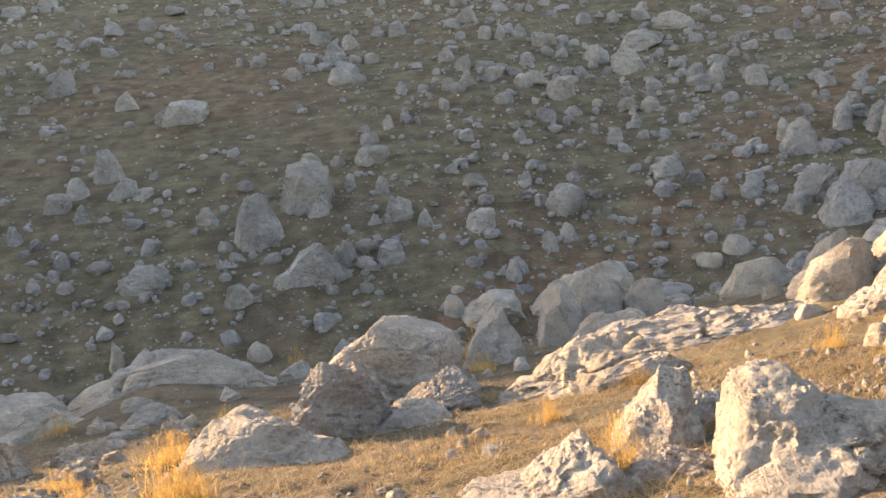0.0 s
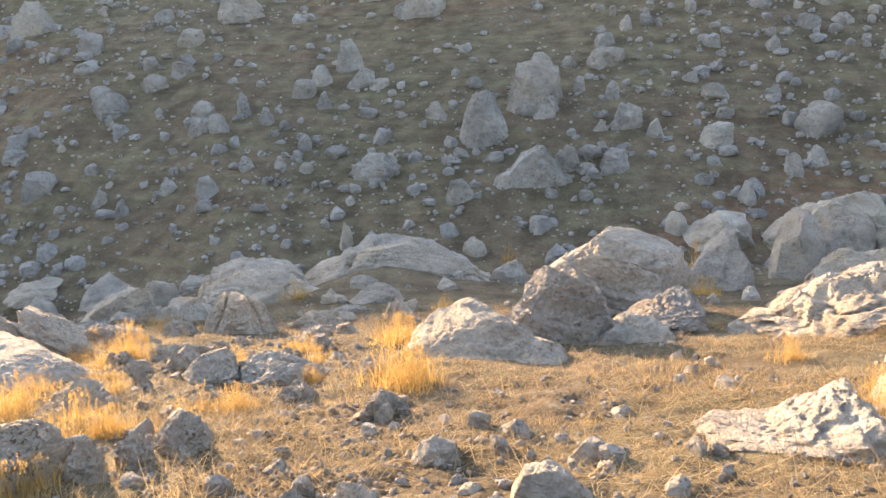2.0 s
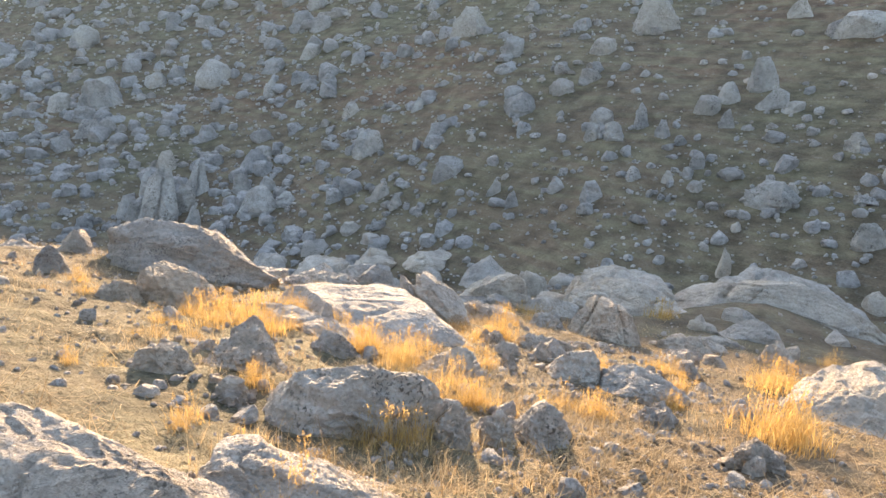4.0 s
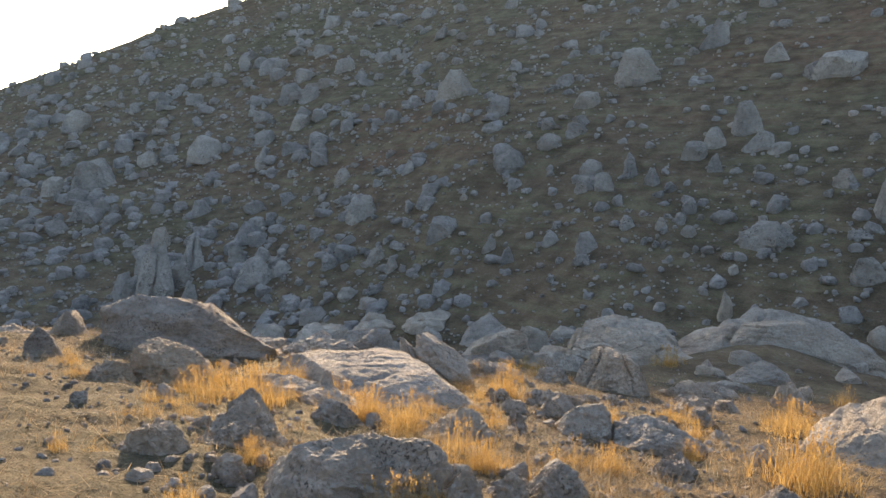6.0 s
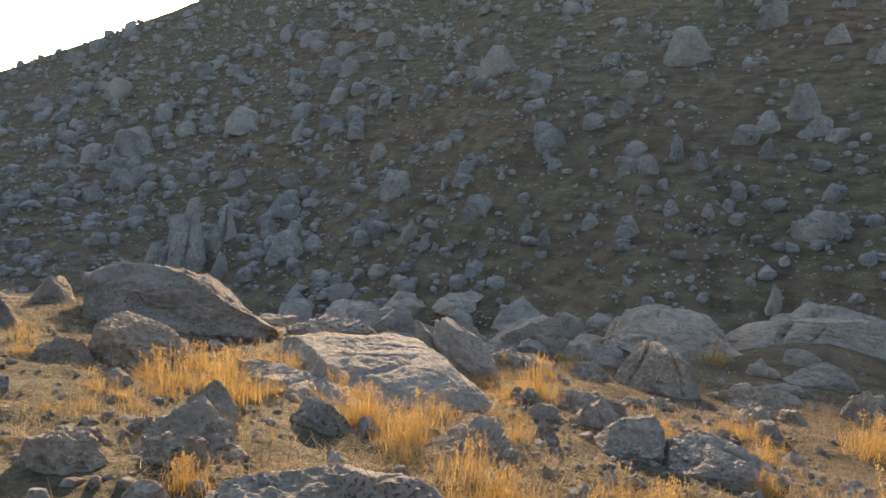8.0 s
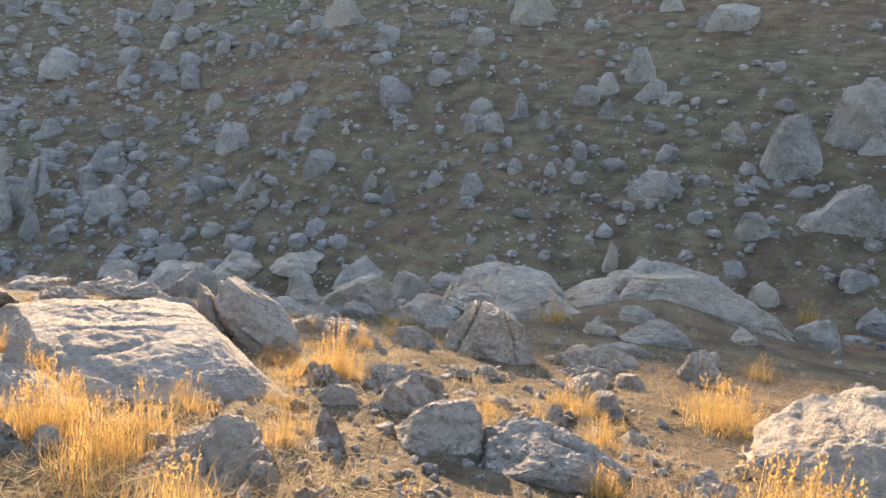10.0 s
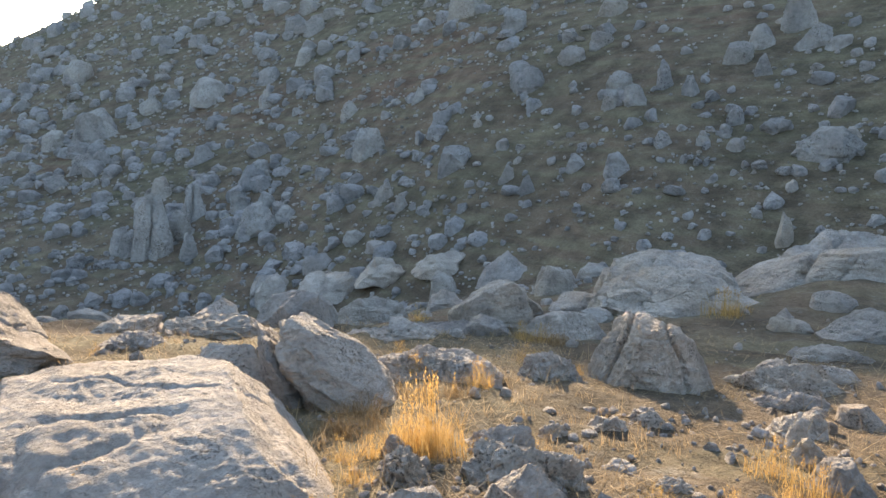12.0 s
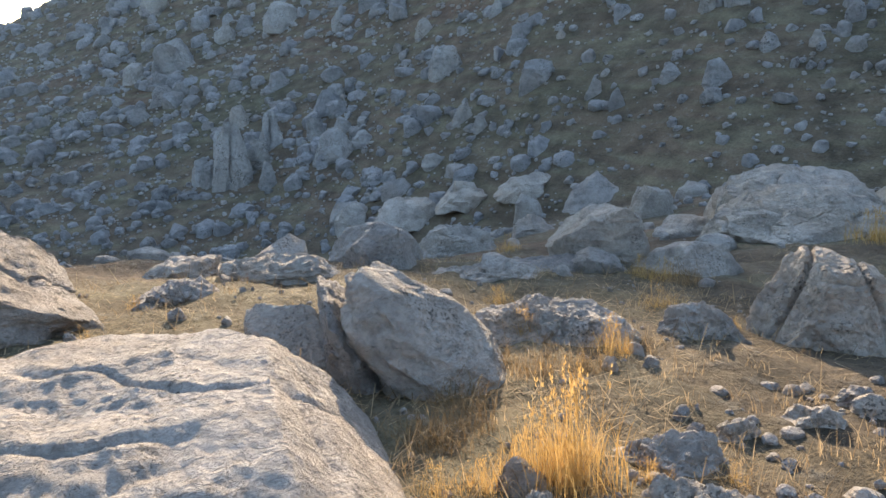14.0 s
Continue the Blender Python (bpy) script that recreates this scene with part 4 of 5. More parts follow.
hill_boulder(-80.11, 32.88, 2.12, 1.59, 1.51, 68, 122)
hill_boulder(-66.88, 42.37, 1.83, 1.37, 1.43, 58, 123)
hill_boulder(-55.30, 53.02, 2.20, 1.65, 1.88, 46, 124)
hill_boulder(-59.00, 44.72, 1.19, 0.89, 1.22, 53, 125)
hill_boulder(-93.11, 26.17, 2.26, 1.69, 1.66, 75, 126)
hill_boulder(-104.94, 23.73, 2.79, 2.10, 2.13, 77, 127)
hill_boulder(-104.79, 35.69, 3.00, 2.25, 1.87, 71, 128)
hill_boulder(-129.25, 33.38, 4.35, 3.26, 3.00, 76, 129)
hill_boulder(-88.87, 49.90, 2.89, 2.17, 1.78, 61, 130)
bedrock("rock_slab", "great pale limestone slab with a rippled weathered top", NEAR, -9.0, 6.03, 3.3, 2.12, 0.42, 0, 601, (0.8, 0.92, 1.0, 1.0, 0.95, 0.85, 0.6), 4.2, 3, 0.07, 0.18, 0.017, 1.3, level=7, follow=0.3)
bedrock("rock_slab", "pale limestone slab split off along a grassy crack", NEAR, -8.6, 4.62, 2.3, 0.7, 0.22, 10, 602, (0.7, 0.9, 1.0, 0.95, 0.9, 0.8, 0.5), 3.6, 5, 0.1, 0.2, 0.03, 0.8, level=6, follow=0.5)
split_boulder(-9.97, 7.70, 62)
stone("upright_stone", -20.6, 35.9, 0.8, 0.7, 1.4, 29, 211, 4, "narrow upright grey stone standing alone on the slope", "boulders on the far hillside", 2.3, 8, fine=0.06, taper=0.2)


# ---- dry grass ----
def near_spot(rng, reach):
    """A place on the near slope, thinning out with the distance from the line walked."""
    if rng.random() < 0.3:
        return rng.gauss(4.0, 2.6), rng.gauss(8.0, 2.8)
    s = rng.uniform(-0.05, 0.75)
    a, r = radians(rng.uniform(-85, 125)), 0.5 + reach * rng.random() ** 1.35
    return -8 * s - r * math.sin(a), 8 * s + r * math.cos(a)


def blade(rng, vs, fs, x, y, height, lean, width, droop):
    a = rng.uniform(0, 6.283)
    dx, dy = math.cos(a), math.sin(a)
    face = a + 1.57 + rng.uniform(-0.8, 0.8)
    wx, wy = math.cos(face) * width / 2, math.sin(face) * width / 2
    base = len(vs)
    for k, s in enumerate((0.0, 0.4, 0.75, 1.0)):
        out = lean * s * s * height
        z = height * (s - droop * s ** 3)
        t = 1.0 - 0.75 * s
        vs.append((x + dx * out - wx * t, y + dy * out - wy * t, z))
        vs.append((x + dx * out + wx * t, y + dy * out + wy * t, z))
    for k in range(3):
        i = base + 2 * k
        fs.append((i, i + 1, i + 3, i + 2))


def leaf_mesh(seed, count, spread, lean, droop, mat=None):
    rng = random.Random(seed)
    vs, fs = [], []
    for k in range(count):
        r, a = spread * rng.random() ** 0.7, rng.uniform(0, 6.283)
        blade(rng, vs, fs, r * math.cos(a), r * math.sin(a), rng.uniform(0.3, 0.75), lean * rng.uniform(0.4, 1.5), 0.011, droop * rng.random())
    return mesh_object("grass_tuft", vs, fs, mat or STRAW, smooth=False)


def stalk_mesh(seed, count, spread):
    """Thin upright stalks with feathery seed heads."""
    rng = random.Random(seed)
    vs, fs = [], []
    for k in range(count):
        r, a = spread * 0.6 * rng.random(), rng.uniform(0, 6.283)
        x, y, tall = r * math.cos(a), r * math.sin(a), rng.uniform(0.75, 1.05)
        first = len(vs)
        blade(rng, vs, fs, x, y, tall, 0.25 * rng.random(), 0.008, 0.05)
        tip = vs[-1]
        for q in range(7):
            s = rng.uniform(0.0, 0.22)
            tx, ty, t = tip[0] - (tip[0] - x) * s, tip[1] - (tip[1] - y) * s, rng.uniform(0, 6.283)
            i = len(vs)
            vs += [(tx, ty, tip[2] - s), (tx + 0.022 * math.cos(t), ty + 0.022 * math.sin(t), tip[2] - s + 0.02), (tx + 0.012 * math.cos(t), ty + 0.012 * math.sin(t), tip[2] - s + 0.045)]
            fs.append((i, i + 1, i + 2))
    return mesh_object("stalk", vs, fs, STRAW, smooth=False)


TUFTS = [(leaf_mesh(70 + k, 150, 0.42 + 0.06 * (k % 4), (0.35, 0.55, 0.8, 0.45)[k % 4], (0.2, 0.45, 0.7, 0.3)[k % 4]), stalk_mesh(170 + k, (22, 12, 7, 28)[k % 4], 0.45)) for k in range(8)]


def grass_tuft(x, y, height, seed, spread=1.0):
    leaves, stalks = TUFTS[seed % 8]
    ob = new("grass_tuft", leaves)
    wide = height * spread * random.Random(seed).uniform(0.95, 1.35)
    ob.matrix_world = pose(x, y, floor_at(x, y) - 0.02, 0, 0, seed * 77 % 360) @ Matrix.Diagonal((wide, wide, height, 1))
    child = new("stalk", stalks)
    child.parent = ob
    label = "tall golden tuft of dry grass among rocks" if height > 0.4 else "low straw-coloured tuft of dry grass on stony ground"
    return tagged(ob, label, "grass", "dry grass tufts on the near slope")


grass_tuft(-8.13, 3.34, 0.38, 1)
grass_tuft(-9.29, 4.44, 0.33, 2)
grass_tuft(-8.04, 5.00, 0.38, 3)
grass_tuft(-6.53, 4.79, 0.33, 4)
grass_tuft(-8.10, 4.08, 0.29, 5)
grass_tuft(-4.50, 2.96, 0.29, 6)
grass_tuft(-4.35, 3.03, 0.36, 7)
grass_tuft(-4.36, 3.23, 0.29, 8)
grass_tuft(-5.14, 4.50, 0.24, 9)
grass_tuft(-3.81, 1.92, 0.24, 10)
grass_tuft(-3.67, 1.96, 0.29, 11)
grass_tuft(-4.91, 1.83, 0.16, 12)
grass_tuft(-4.62, 5.63, 0.21, 13)
grass_tuft(-5.21, 10.25, 0.49, 14)
grass_tuft(-3.56, 7.11, 0.50, 15)
grass_tuft(-5.65, 7.59, 0.27, 16)
grass_tuft(-1.48, 6.14, 0.16, 17)
grass_tuft(-2.55, 3.09, 0.11, 18)
grass_tuft(-2.21, 15.68, 0.40, 19)
grass_tuft(-5.21, 7.55, 0.26, 20)
grass_tuft(-8.87, 3.43, 0.34, 21)
grass_tuft(-5.87, 4.74, 0.21, 22)
grass_tuft(-5.56, 10.81, 0.50, 23)
grass_tuft(-1.38, 22.25, 0.62, 24)
grass_tuft(-1.05, 20.59, 0.62, 25)
grass_tuft(-4.13, 29.85, 0.62, 26)
grass_tuft(-3.20, 16.21, 0.60, 27)
grass_tuft(-1.49, 14.33, 0.42, 28)
grass_tuft(0.78, 6.30, 0.45, 29)
grass_tuft(1.74, 11.94, 0.43, 30)
grass_tuft(2.28, 14.10, 0.50, 31)
grass_tuft(0.31, 9.85, 0.29, 32)
grass_tuft(4.55, 11.41, 0.32, 33)
grass_tuft(-3.94, 8.19, 0.31, 34)
grass_tuft(-6.21, 9.25, 0.29, 35)
grass_tuft(2.51, 4.48, 0.41, 36)
grass_tuft(9.29, 16.53, 0.62, 37)
grass_tuft(4.24, 8.40, 0.38, 38)
grass_tuft(4.42, 11.30, 0.38, 39)
grass_tuft(4.73, 7.07, 0.33, 40)
grass_tuft(3.96, 6.20, 0.33, 41)
grass_tuft(9.78, 20.24, 0.62, 42)
grass_tuft(-2.19, 30.96, 0.62, 43)
grass_tuft(-3.96, 27.18, 0.62, 44)
grass_tuft(-1.53, 13.76, 0.47, 45)
grass_tuft(-3.26, 15.34, 0.41, 46)
grass_tuft(7.96, 10.31, 0.33, 47)
grass_tuft(0.89, 7.96, 0.28, 48)
grass_tuft(1.75, 12.03, 0.52, 49)
grass_tuft(8.55, 22.31, 0.50, 50)
grass_tuft(6.96, 9.51, 0.22, 51)
grass_tuft(-10.44, 2.63, 0.25, 52)
grass_tuft(-8.47, 3.64, 0.40, 53)
grass_tuft(-8.49, 3.49, 0.29, 54)
grass_tuft(-8.10, 4.01, 0.29, 55)
grass_tuft(-9.25, 5.10, 0.28, 56)
grass_tuft(-6.64, 4.89, 0.38, 57)
grass_tuft(-7.61, 5.05, 0.30, 58)
grass_tuft(-5.89, 2.79, 0.20, 59)
grass_tuft(-6.59, 1.61, 0.19, 60)
grass_tuft(-8.27, 2.85, 0.26, 61)
grass_tuft(-5.15, 4.47, 0.26, 62)
grass_tuft(-4.72, 5.71, 0.28, 63)
grass_tuft(-3.75, 7.34, 0.45, 64)
grass_tuft(-6.00, 11.88, 0.33, 65)
grass_tuft(-5.03, 3.46, 0.34, 66)
grass_tuft(-4.72, 3.53, 0.33, 67)
grass_tuft(-4.89, 7.17, 0.27, 68)
grass_tuft(-8.05, 4.32, 0.23, 69)
grass_tuft(-6.52, 1.84, 0.15, 70)
grass_tuft(-7.70, 2.98, 0.20, 71)
grass_tuft(-7.04, 4.69, 0.43, 72)
grass_tuft(-6.77, 4.83, 0.39, 73)
grass_tuft(-6.17, 4.48, 0.33, 74)
grass_tuft(-7.54, 5.75, 0.23, 75)
grass_tuft(-6.40, 5.80, 0.30, 76)
grass_tuft(-7.37, 6.41, 0.21, 77)
grass_tuft(-6.60, 8.25, 0.24, 78)
grass_tuft(-6.39, 8.63, 0.20, 79)
grass_tuft(-6.27, 9.07, 0.20, 80)
grass_tuft(-5.77, 8.82, 0.24, 81)
grass_tuft(-5.35, 7.19, 0.22, 82)
grass_tuft(-5.29, 10.88, 0.45, 83)
grass_tuft(-4.85, 7.24, 0.21, 84)
grass_tuft(-4.02, 9.58, 0.44, 85)
grass_tuft(-4.26, 9.36, 0.35, 86)
grass_tuft(-6.66, 6.18, 0.19, 87)
grass_tuft(-8.36, 5.05, 0.19, 88)
grass_tuft(-9.32, 4.98, 0.41, 89)
grass_tuft(-9.77, 4.92, 0.32, 90)
grass_tuft(-8.35, 4.99, 0.29, 91)
grass_tuft(-7.98, 5.11, 0.22, 92)
grass_tuft(-7.82, 5.75, 0.16, 93)
grass_tuft(-7.29, 6.52, 0.23, 94)
grass_tuft(-6.39, 7.89, 0.24, 95)
grass_tuft(-5.83, 8.00, 0.23, 96)
grass_tuft(-5.71, 9.03, 0.18, 97)
grass_tuft(-8.25, 7.11, 0.25, 98)
grass_tuft(-9.51, 9.34, 0.35, 100)
grass_tuft(-12.07, 12.71, 0.35, 101)
grass_tuft(-12.65, 19.06, 0.61, 102)
grass_tuft(-8.03, 7.66, 0.62, 103, 0.55)
grass_tuft(-8.10, 7.58, 0.45, 104, 0.55)
grass_tuft(-8.12, 7.74, 0.50, 105, 0.55)
grass_tuft(-8.22, 7.82, 0.40, 106, 0.55)
grass_tuft(-7.95, 7.60, 0.36, 107, 0.55)
grass_tuft(-10.23, 9.10, 0.30, 108)
grass_tuft(-9.92, 9.71, 0.26, 109)
grass_tuft(-10.68, 11.12, 0.32, 110)
grass_tuft(-11.93, 10.04, 0.23, 111)
grass_tuft(-9.71, 10.97, 0.14, 112)
grass_tuft(-12.94, 6.68, 0.20, 113)
grass_tuft(-7.72, 8.35, 0.15, 114)
grass_tuft(-7.91, 8.01, 0.15, 115)
grass_tuft(-8.18, 7.30, 0.21, 116)


THATCH = straw_material("brown_thatch", (0.16, 0.10, 0.05), (0.36, 0.25, 0.13))
THATCHES = [leaf_mesh(90 + k, 170, 0.5, 0.9, 0.9, THATCH) for k in range(4)]


def thatch_tuft(x, y, height, seed):
    ob = new("thatch_tuft", THATCHES[seed % 4])
    ob.matrix_world = pose(x, y, floor_at(x, y) - 0.02, 0, 0, seed * 77 % 360) @ Matrix.Diagonal((height * 1.2, height * 1.2, height * 1.4, 1))
    return tagged(ob, "drooping tuft of brown withered grass against a rock", "grass", "dry grass tufts on the near slope")


grass_tuft(-7.87, 3.82, 0.53, 131)
grass_tuft(-8.94, 4.20, 0.40, 132)
grass_tuft(-9.13, 4.66, 0.35, 133)
grass_tuft(-7.50, 4.46, 0.33, 134)
grass_tuft(-7.11, 4.58, 0.36, 135)
grass_tuft(-7.29, 4.87, 0.33, 136)
grass_tuft(-6.99, 5.17, 0.42, 137)
grass_tuft(-7.30, 5.70, 0.35, 138)
grass_tuft(-9.43, 4.14, 0.36, 139)
grass_tuft(-8.14, 5.53, 0.25, 140)
grass_tuft(-9.67, 2.52, 0.24, 141)
grass_tuft(-7.64, 2.61, 0.22, 142)
grass_tuft(-8.77, 3.54, 0.36, 143)
grass_tuft(-9.53, 4.07, 0.32, 144)
grass_tuft(-8.27, 3.80, 0.31, 145)
grass_tuft(-9.01, 4.40, 0.31, 146)
grass_tuft(-9.15, 4.82, 0.25, 147)
grass_tuft(-7.07, 4.57, 0.37, 148)
grass_tuft(-6.47, 4.60, 0.43, 149)
grass_tuft(-6.80, 5.16, 0.35, 150)
grass_tuft(-5.57, 4.63, 0.38, 151)
grass_tuft(-5.18, 4.44, 0.27, 152)
grass_tuft(-4.65, 4.79, 0.35, 153)
grass_tuft(-5.04, 5.55, 0.35, 154)
grass_tuft(-5.81, 2.76, 0.25, 155)
grass_tuft(-7.53, 4.52, 0.21, 156)
grass_tuft(-6.58, 9.45, 0.33, 157)
grass_tuft(-5.30, 10.16, 0.50, 158)
grass_tuft(-3.88, 7.21, 0.63, 159)
grass_tuft(-5.19, 4.15, 0.26, 160)
grass_tuft(-7.95, 2.94, 0.20, 161)
grass_tuft(-7.52, 2.38, 0.18, 162)
grass_tuft(-4.67, 5.58, 0.25, 163)
grass_tuft(4.32, 8.47, 0.38, 164)
grass_tuft(8.99, 16.61, 0.60, 165)
grass_tuft(4.66, 6.81, 0.33, 166)
grass_tuft(2.45, 4.43, 0.46, 167)
grass_tuft(2.29, 4.30, 0.32, 168)
grass_tuft(-1.85, 26.67, 1.72, 169)
grass_tuft(2.46, 14.96, 0.55, 170)
grass_tuft(0.21, 9.81, 0.36, 171)
grass_tuft(4.37, 10.88, 0.33, 172)
grass_tuft(-1.45, 13.29, 0.43, 173)
grass_tuft(-3.72, 27.50, 0.78, 174)
grass_tuft(0.84, 7.12, 0.41, 175)
grass_tuft(-11.37, 36.09, 1.06, 176)
grass_tuft(-3.19, 15.29, 0.44, 177)
grass_tuft(4.44, 9.33, 0.37, 178)
grass_tuft(4.66, 7.49, 0.25, 179)
grass_tuft(8.76, 15.34, 0.49, 180)
grass_tuft(-3.54, 7.03, 0.68, 181)
grass_tuft(-5.75, 11.34, 0.50, 182)
grass_tuft(-4.69, 5.51, 0.34, 183)
grass_tuft(-4.39, 2.02, 0.26, 184)
grass_tuft(-5.05, 1.94, 0.24, 185)
grass_tuft(-4.00, 2.20, 0.31, 186)
grass_tuft(-5.13, 4.57, 0.32, 187)
grass_tuft(-5.56, 8.38, 0.32, 188)
grass_tuft(-6.56, 15.37, 0.46, 189)
grass_tuft(-11.25, 6.13, 0.22, 190)
grass_tuft(-12.79, 18.86, 0.65, 191)
grass_tuft(-9.35, 11.89, 0.28, 192)
grass_tuft(-12.40, 12.61, 0.36, 193)
grass_tuft(-19.28, 15.54, 0.44, 194)
grass_tuft(-7.82, 6.93, 0.20, 195)
grass_tuft(-8.24, 7.56, 0.27, 196)

thatch_tuft(-9.85, 8.50, 0.30, 197)
thatch_tuft(-9.46, 8.60, 0.31, 198)
thatch_tuft(-9.38, 8.98, 0.30, 199)
thatch_tuft(-9.72, 9.69, 0.29, 200)
thatch_tuft(-9.16, 7.82, 0.32, 201)
thatch_tuft(-8.83, 7.33, 0.28, 202)
thatch_tuft(-8.70, 7.41, 0.25, 203)
thatch_tuft(-11.62, 12.54, 0.41, 204)
thatch_tuft(-8.85, 7.65, 0.26, 205)
thatch_tuft(-4.64, 3.00, 0.34, 206)
thatch_tuft(-4.60, 3.21, 0.36, 207)
thatch_tuft(-4.68, 3.55, 0.36, 208)
thatch_tuft(-4.56, 3.06, 0.29, 209)
thatch_tuft(-4.57, 3.34, 0.37, 210)
thatch_tuft(-3.89, 2.21, 0.31, 211)
thatch_tuft(-4.08, 2.17, 0.24, 212)
thatch_tuft(-12.90, 6.97, 0.24, 213)
thatch_tuft(-8.77, 5.67, 0.13, 214)


def straw_litter(name, label, count, reach, seed, upright):
    """Loose straw lying on the near slope, in one mesh."""
    rng = random.Random(seed)
    vs, fs = [], []
    while len(fs) < count:
        x, y = near_spot(rng, reach)
        if noise.fractal(Vector((x * 0.7, y * 0.7, 5.1)), 1.0, 2.0, 3) < rng.uniform(-0.3, 0.35):
            continue
        z = 0.0
        length, t = rng.uniform(0.05, 0.2), rng.uniform(0, 6.283)
        up = length * (rng.uniform(0.5, 1.0) if rng.random() < upright else rng.uniform(0.0, 0.25))
        lx, ly = math.cos(t) * length, math.sin(t) * length
        w = rng.uniform(0.002, 0.0045)
        px, py = -math.sin(t) * w, math.cos(t) * w
        i = len(vs)
        vs += [(x - px, y - py, z + 0.004), (x + px, y + py, z + 0.004), (x + lx + px * 0.4, y + ly + py * 0.4, z + 0.006 + up), (x + lx - px * 0.4, y + ly - py * 0.4, z + 0.006 + up)]
        fs.append((i, i + 1, i + 2, i + 3))
    vs = np.array(vs)
    vs[:, 2] += np.repeat(floors_at(vs[::4, 0], vs[::4, 1]), 4)
    ob = new(name, mesh_object(name, vs.tolist(), fs, LITTER, smooth=False))
    return tagged(ob, label, "grass", kind="stuff")


straw_litter("straw_litter", "trampled golden straw lying over brown earth", 105000, 14, 31, 0.2)


def stubble(name, label, count, reach, seed):
    """Low dry grass in uneven patches, in one mesh."""
    rng = random.Random(seed)
    vs, fs, roots = [], [], []
    while len(roots) < count:
        x, y = near_spot(rng, reach)
        if noise.fractal(Vector((x * 0.45, y * 0.45, 9.7)), 1.0, 2.0, 3) < rng.uniform(0.05, 0.5):
            continue
        for k in range(14):
            px, py = x + rng.gauss(0, 0.05), y + rng.gauss(0, 0.05)
            blade(rng, vs, fs, px, py, rng.uniform(0.04, 0.17), rng.uniform(0.2, 1.3), rng.uniform(0.003, 0.006), 0.4 * rng.random())
        roots.append((x, y))
    vs = np.array(vs)
    at = np.array(roots)
    vs[:, 2] += np.repeat(floors_at(at[:, 0], at[:, 1]), 14 * 8)
    ob = new(name, mesh_object(name, vs.tolist(), fs, LITTER, smooth=False))
    return tagged(ob, label, "grass", kind="stuff")


stubble("dry_stubble", "short dry straw-coloured grass in patches between stones", 2000, 15, 41)


# ---- loose stone, too many to count ----
def scatter(name, label, places, levels, mat):
    """One joined mesh of many stones; places: x, y, width, height, turn, shape."""
    shapes = {k: rock_shape(levels, 900 + k, random.Random(k + 40).uniform(2.1, 2.7), 9, 0.25, taper=0.1) for k in range(14)}
    tri = np.array(ICO[levels][1])
    vs, fs, base = [], [], 0
    heights = floors_at([q[0] for q in places], [q[1] for q in places])
    for (x, y, w, h, turn, k), floor in zip(places, heights):
        v = shapes[k % 14] * np.array([w, w * (0.6 + 0.5 * ((k * 0.37) % 1)), h])
        ca, sa = math.cos(turn), math.sin(turn)
        v = np.stack([v[:, 0] * ca - v[:, 1] * sa + x, v[:, 0] * sa + v[:, 1] * ca + y, v[:, 2] + floor - 0.03 * h], 1)
        vs.append(v)
        fs.append(tri + base)
        base += len(v)
    ob = new(name, mesh_object(name, np.concatenate(vs).tolist(), np.concatenate(fs).tolist(), mat, smooth=levels > 2))
    return tagged(ob, label, "rocks", kind="stuff")


def hillside_places(count, small, large, power, seed):
    rng = random.Random(seed)
    out = []
    while len(out) < count:
        a = rng.uniform(-58, 102)
        s = rng.random() ** 0.85
        r0, r1 = float(foot_at(a)) * 0.86, float(crest_at(a)) * 1.01
        r = r0 * (r1 / r0) ** s
        x, y = CX - r * math.sin(radians(a)), CY + r * math.cos(radians(a))
        clump = noise.fractal(Vector((x * 0.05, y * 0.05, 7.3)), 1.0, 2.0, 4)
        want = 0.52 + 0.5 * clump
        want += 0.55 * max(0, min(1, (a - 46) / 18)) + 0.25 * max(0, min(1, (18 - a) / 25)) * max(0, min(1, (a + 45) / 20))
        want *= 0.45 + 0.55 * max(0, min(1, s / 0.2)) if a < 60 else 1
        want *= 1 - 0.75 * max(0, min(1, (s - 0.6) / 0.3)) * max(0, min(1, (4 - a) / 14))
        if rng.random() > want:
            continue
        w = small * (large / small) ** (rng.random() ** power) * max(0.75, min(2.0, r / 60))
        out.append((x, y, w, w * rng.uniform(0.3, 0.62), rng.uniform(0, 6.28), rng.randrange(1000)))
    return out


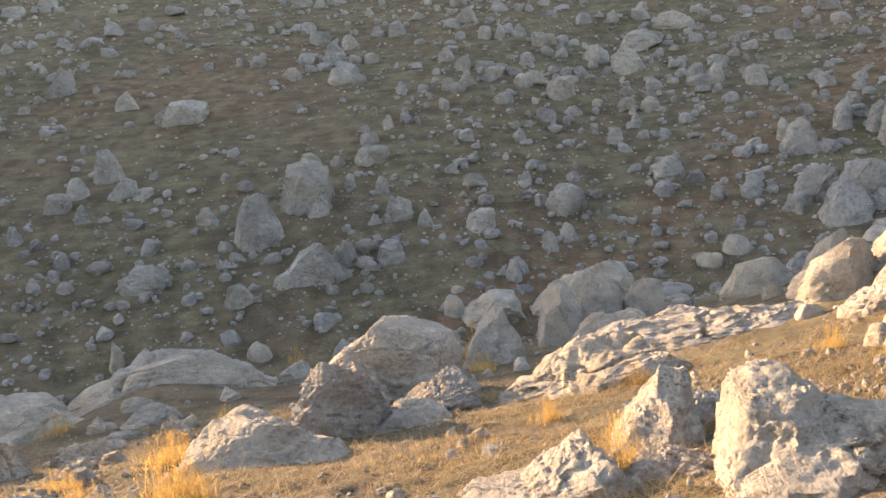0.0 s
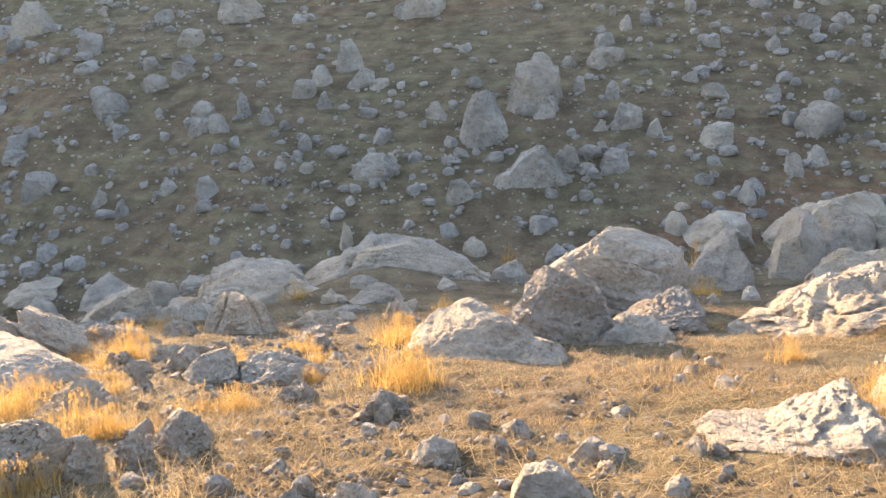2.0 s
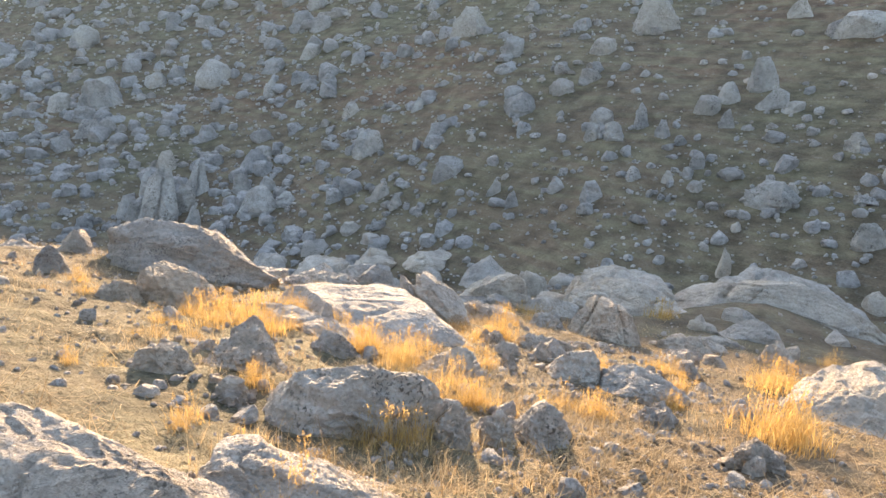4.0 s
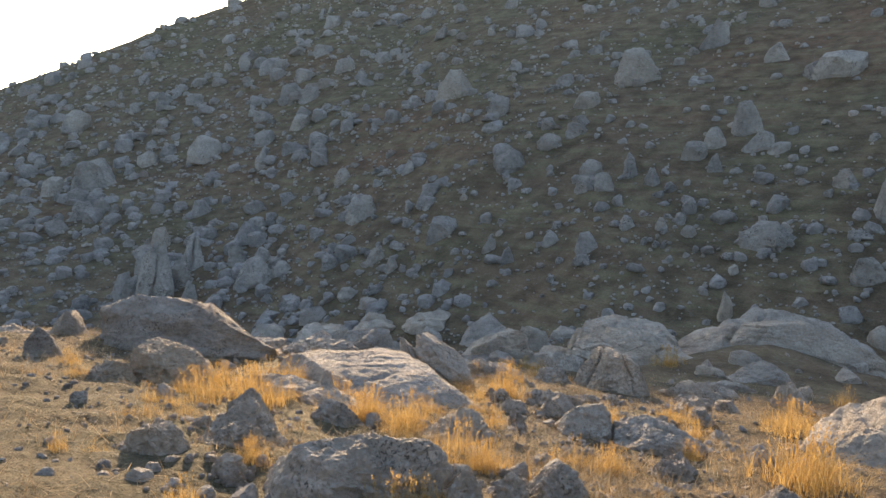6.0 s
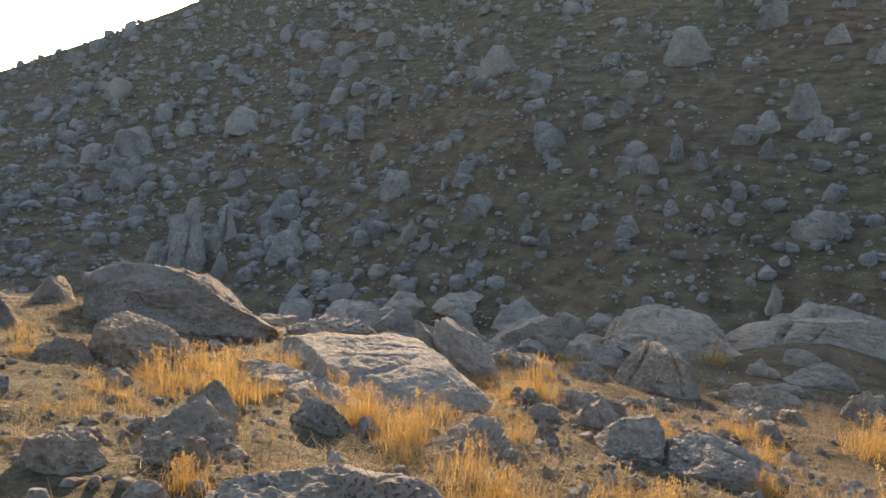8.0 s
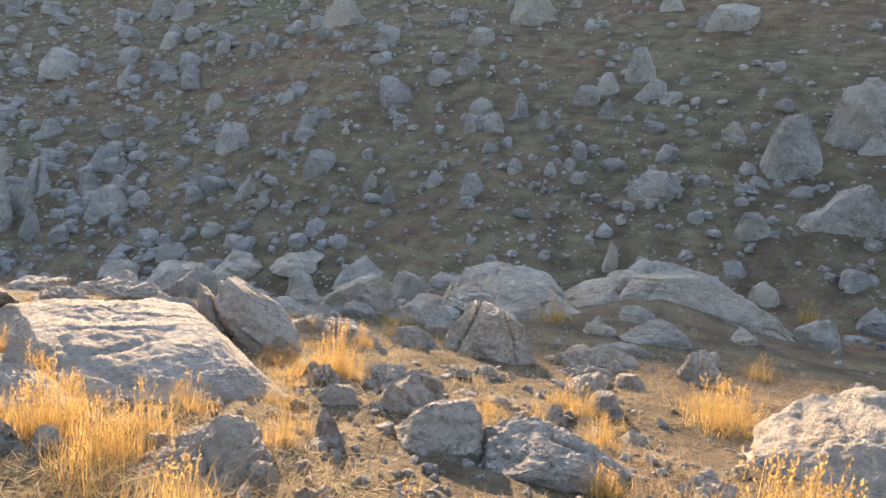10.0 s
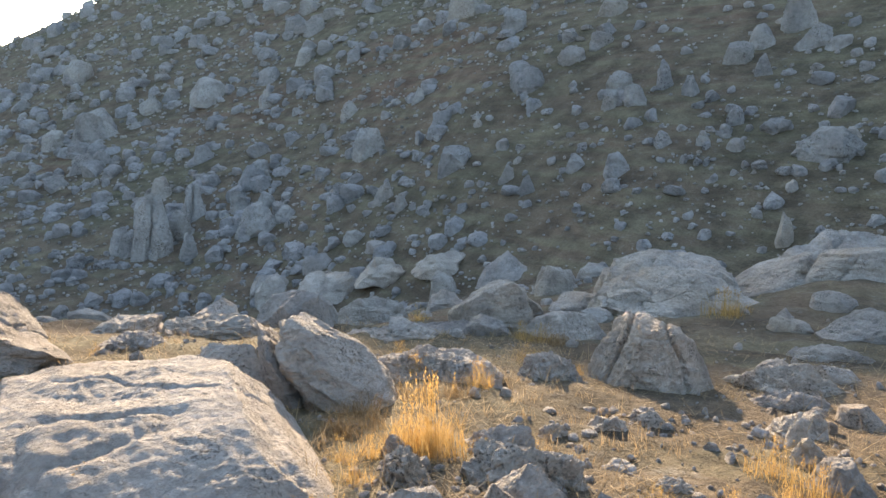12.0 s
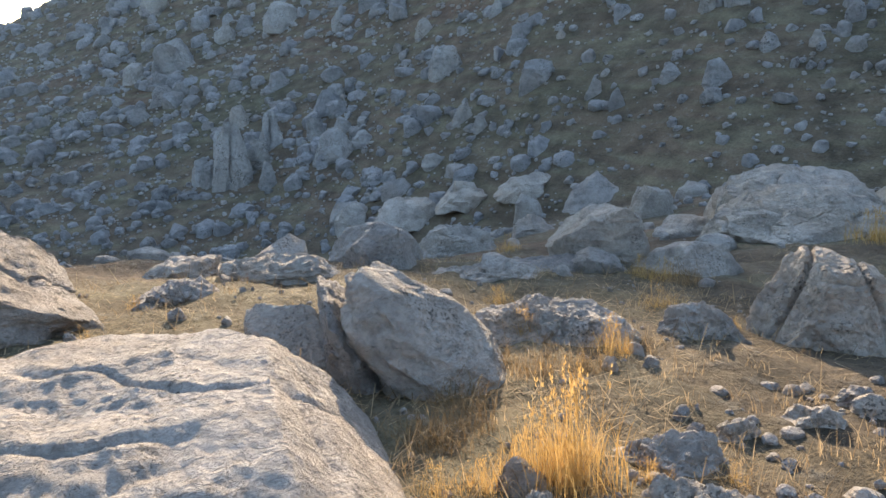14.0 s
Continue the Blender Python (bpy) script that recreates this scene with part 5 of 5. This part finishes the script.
scatter("hillside_rubble", "grey limestone boulders strewn over the far hillside", hillside_places(1900, 0.75, 1.9, 1.6, 11), 2, HILL_ROCK)
scatter("hillside_scree", "small grey stones strewn over the far hillside", hillside_places(3500, 0.36, 1.0, 1.5, 12), 2, HILL_ROCK)
scatter("hillside_chips", "small grey stone chips strewn over the far hillside", hillside_places(7000, 0.2, 0.42, 1.2, 14), 1, HILL_ROCK)
scatter("hillside_gravel", "fine grey gravel strewn over the far hillside", hillside_places(6000, 0.10, 0.28, 1.0, 13), 1, HILL_ROCK)


def slope_places(count, small, large, power, seed, reach):
    rng = random.Random(seed)
    out = []
    while len(out) < count:
        x, y = near_spot(rng, reach)
        if noise.fractal(Vector((x * 0.5, y * 0.5, 1.3)), 1.0, 2.0, 3) < rng.uniform(-0.45, 0.55):
            continue
        w = small * (large / small) ** (rng.random() ** power)
        out.append((x, y, w, w * rng.uniform(0.4, 0.75), rng.uniform(0, 6.28), rng.randrange(1000)))
    return out


scatter("loose_stones", "small pale limestone stones scattered on the near slope", slope_places(1150, 0.05, 0.22, 2.0, 21, 24), 2, ROCK)
scatter("pebbles", "pale pebbles and gravel scattered on the near slope", slope_places(6000, 0.015, 0.07, 1.0, 22, 13), 1, ROCK)
scatter("valley_stones", "grey stones along the floor of the ravine", [(x, y, w * 2.2, h * 2.2, t, k) for x, y, w, h, t, k in slope_places(1200, 0.06, 0.4, 1.5, 23, 70) if math.hypot(x - CX, y - CY) > 13], 2, ROCK)


def rubble_places(count, small, large, seed):
    """Broken stone gathered about the feet of the near rocks."""
    rng = random.Random(seed)
    feet = [ob for ob in scene.objects if ob.name.split(".")[0] in ("rock", "boulder", "crag", "rock_slab", "rock_ledge") and math.hypot(ob.location.x + 3, ob.location.y - 4) < 9]
    out = []
    while len(out) < count:
        ob = rng.choice(feet)
        a, reach = rng.uniform(0, 6.283), max(ob.dimensions.x, ob.dimensions.y) * rng.uniform(0.4, 0.75) + abs(rng.gauss(0, 0.22))
        w = small * (large / small) ** (rng.random() ** 1.8)
        out.append((ob.location.x + reach * math.cos(a), ob.location.y + reach * math.sin(a), w, w * rng.uniform(0.3, 0.6), rng.uniform(0, 6.28), rng.randrange(1000)))
    return out


scatter("rubble", "broken pale limestone rubble about the feet of the rocks", rubble_places(850, 0.04, 0.15, 24), 2, ROCK)
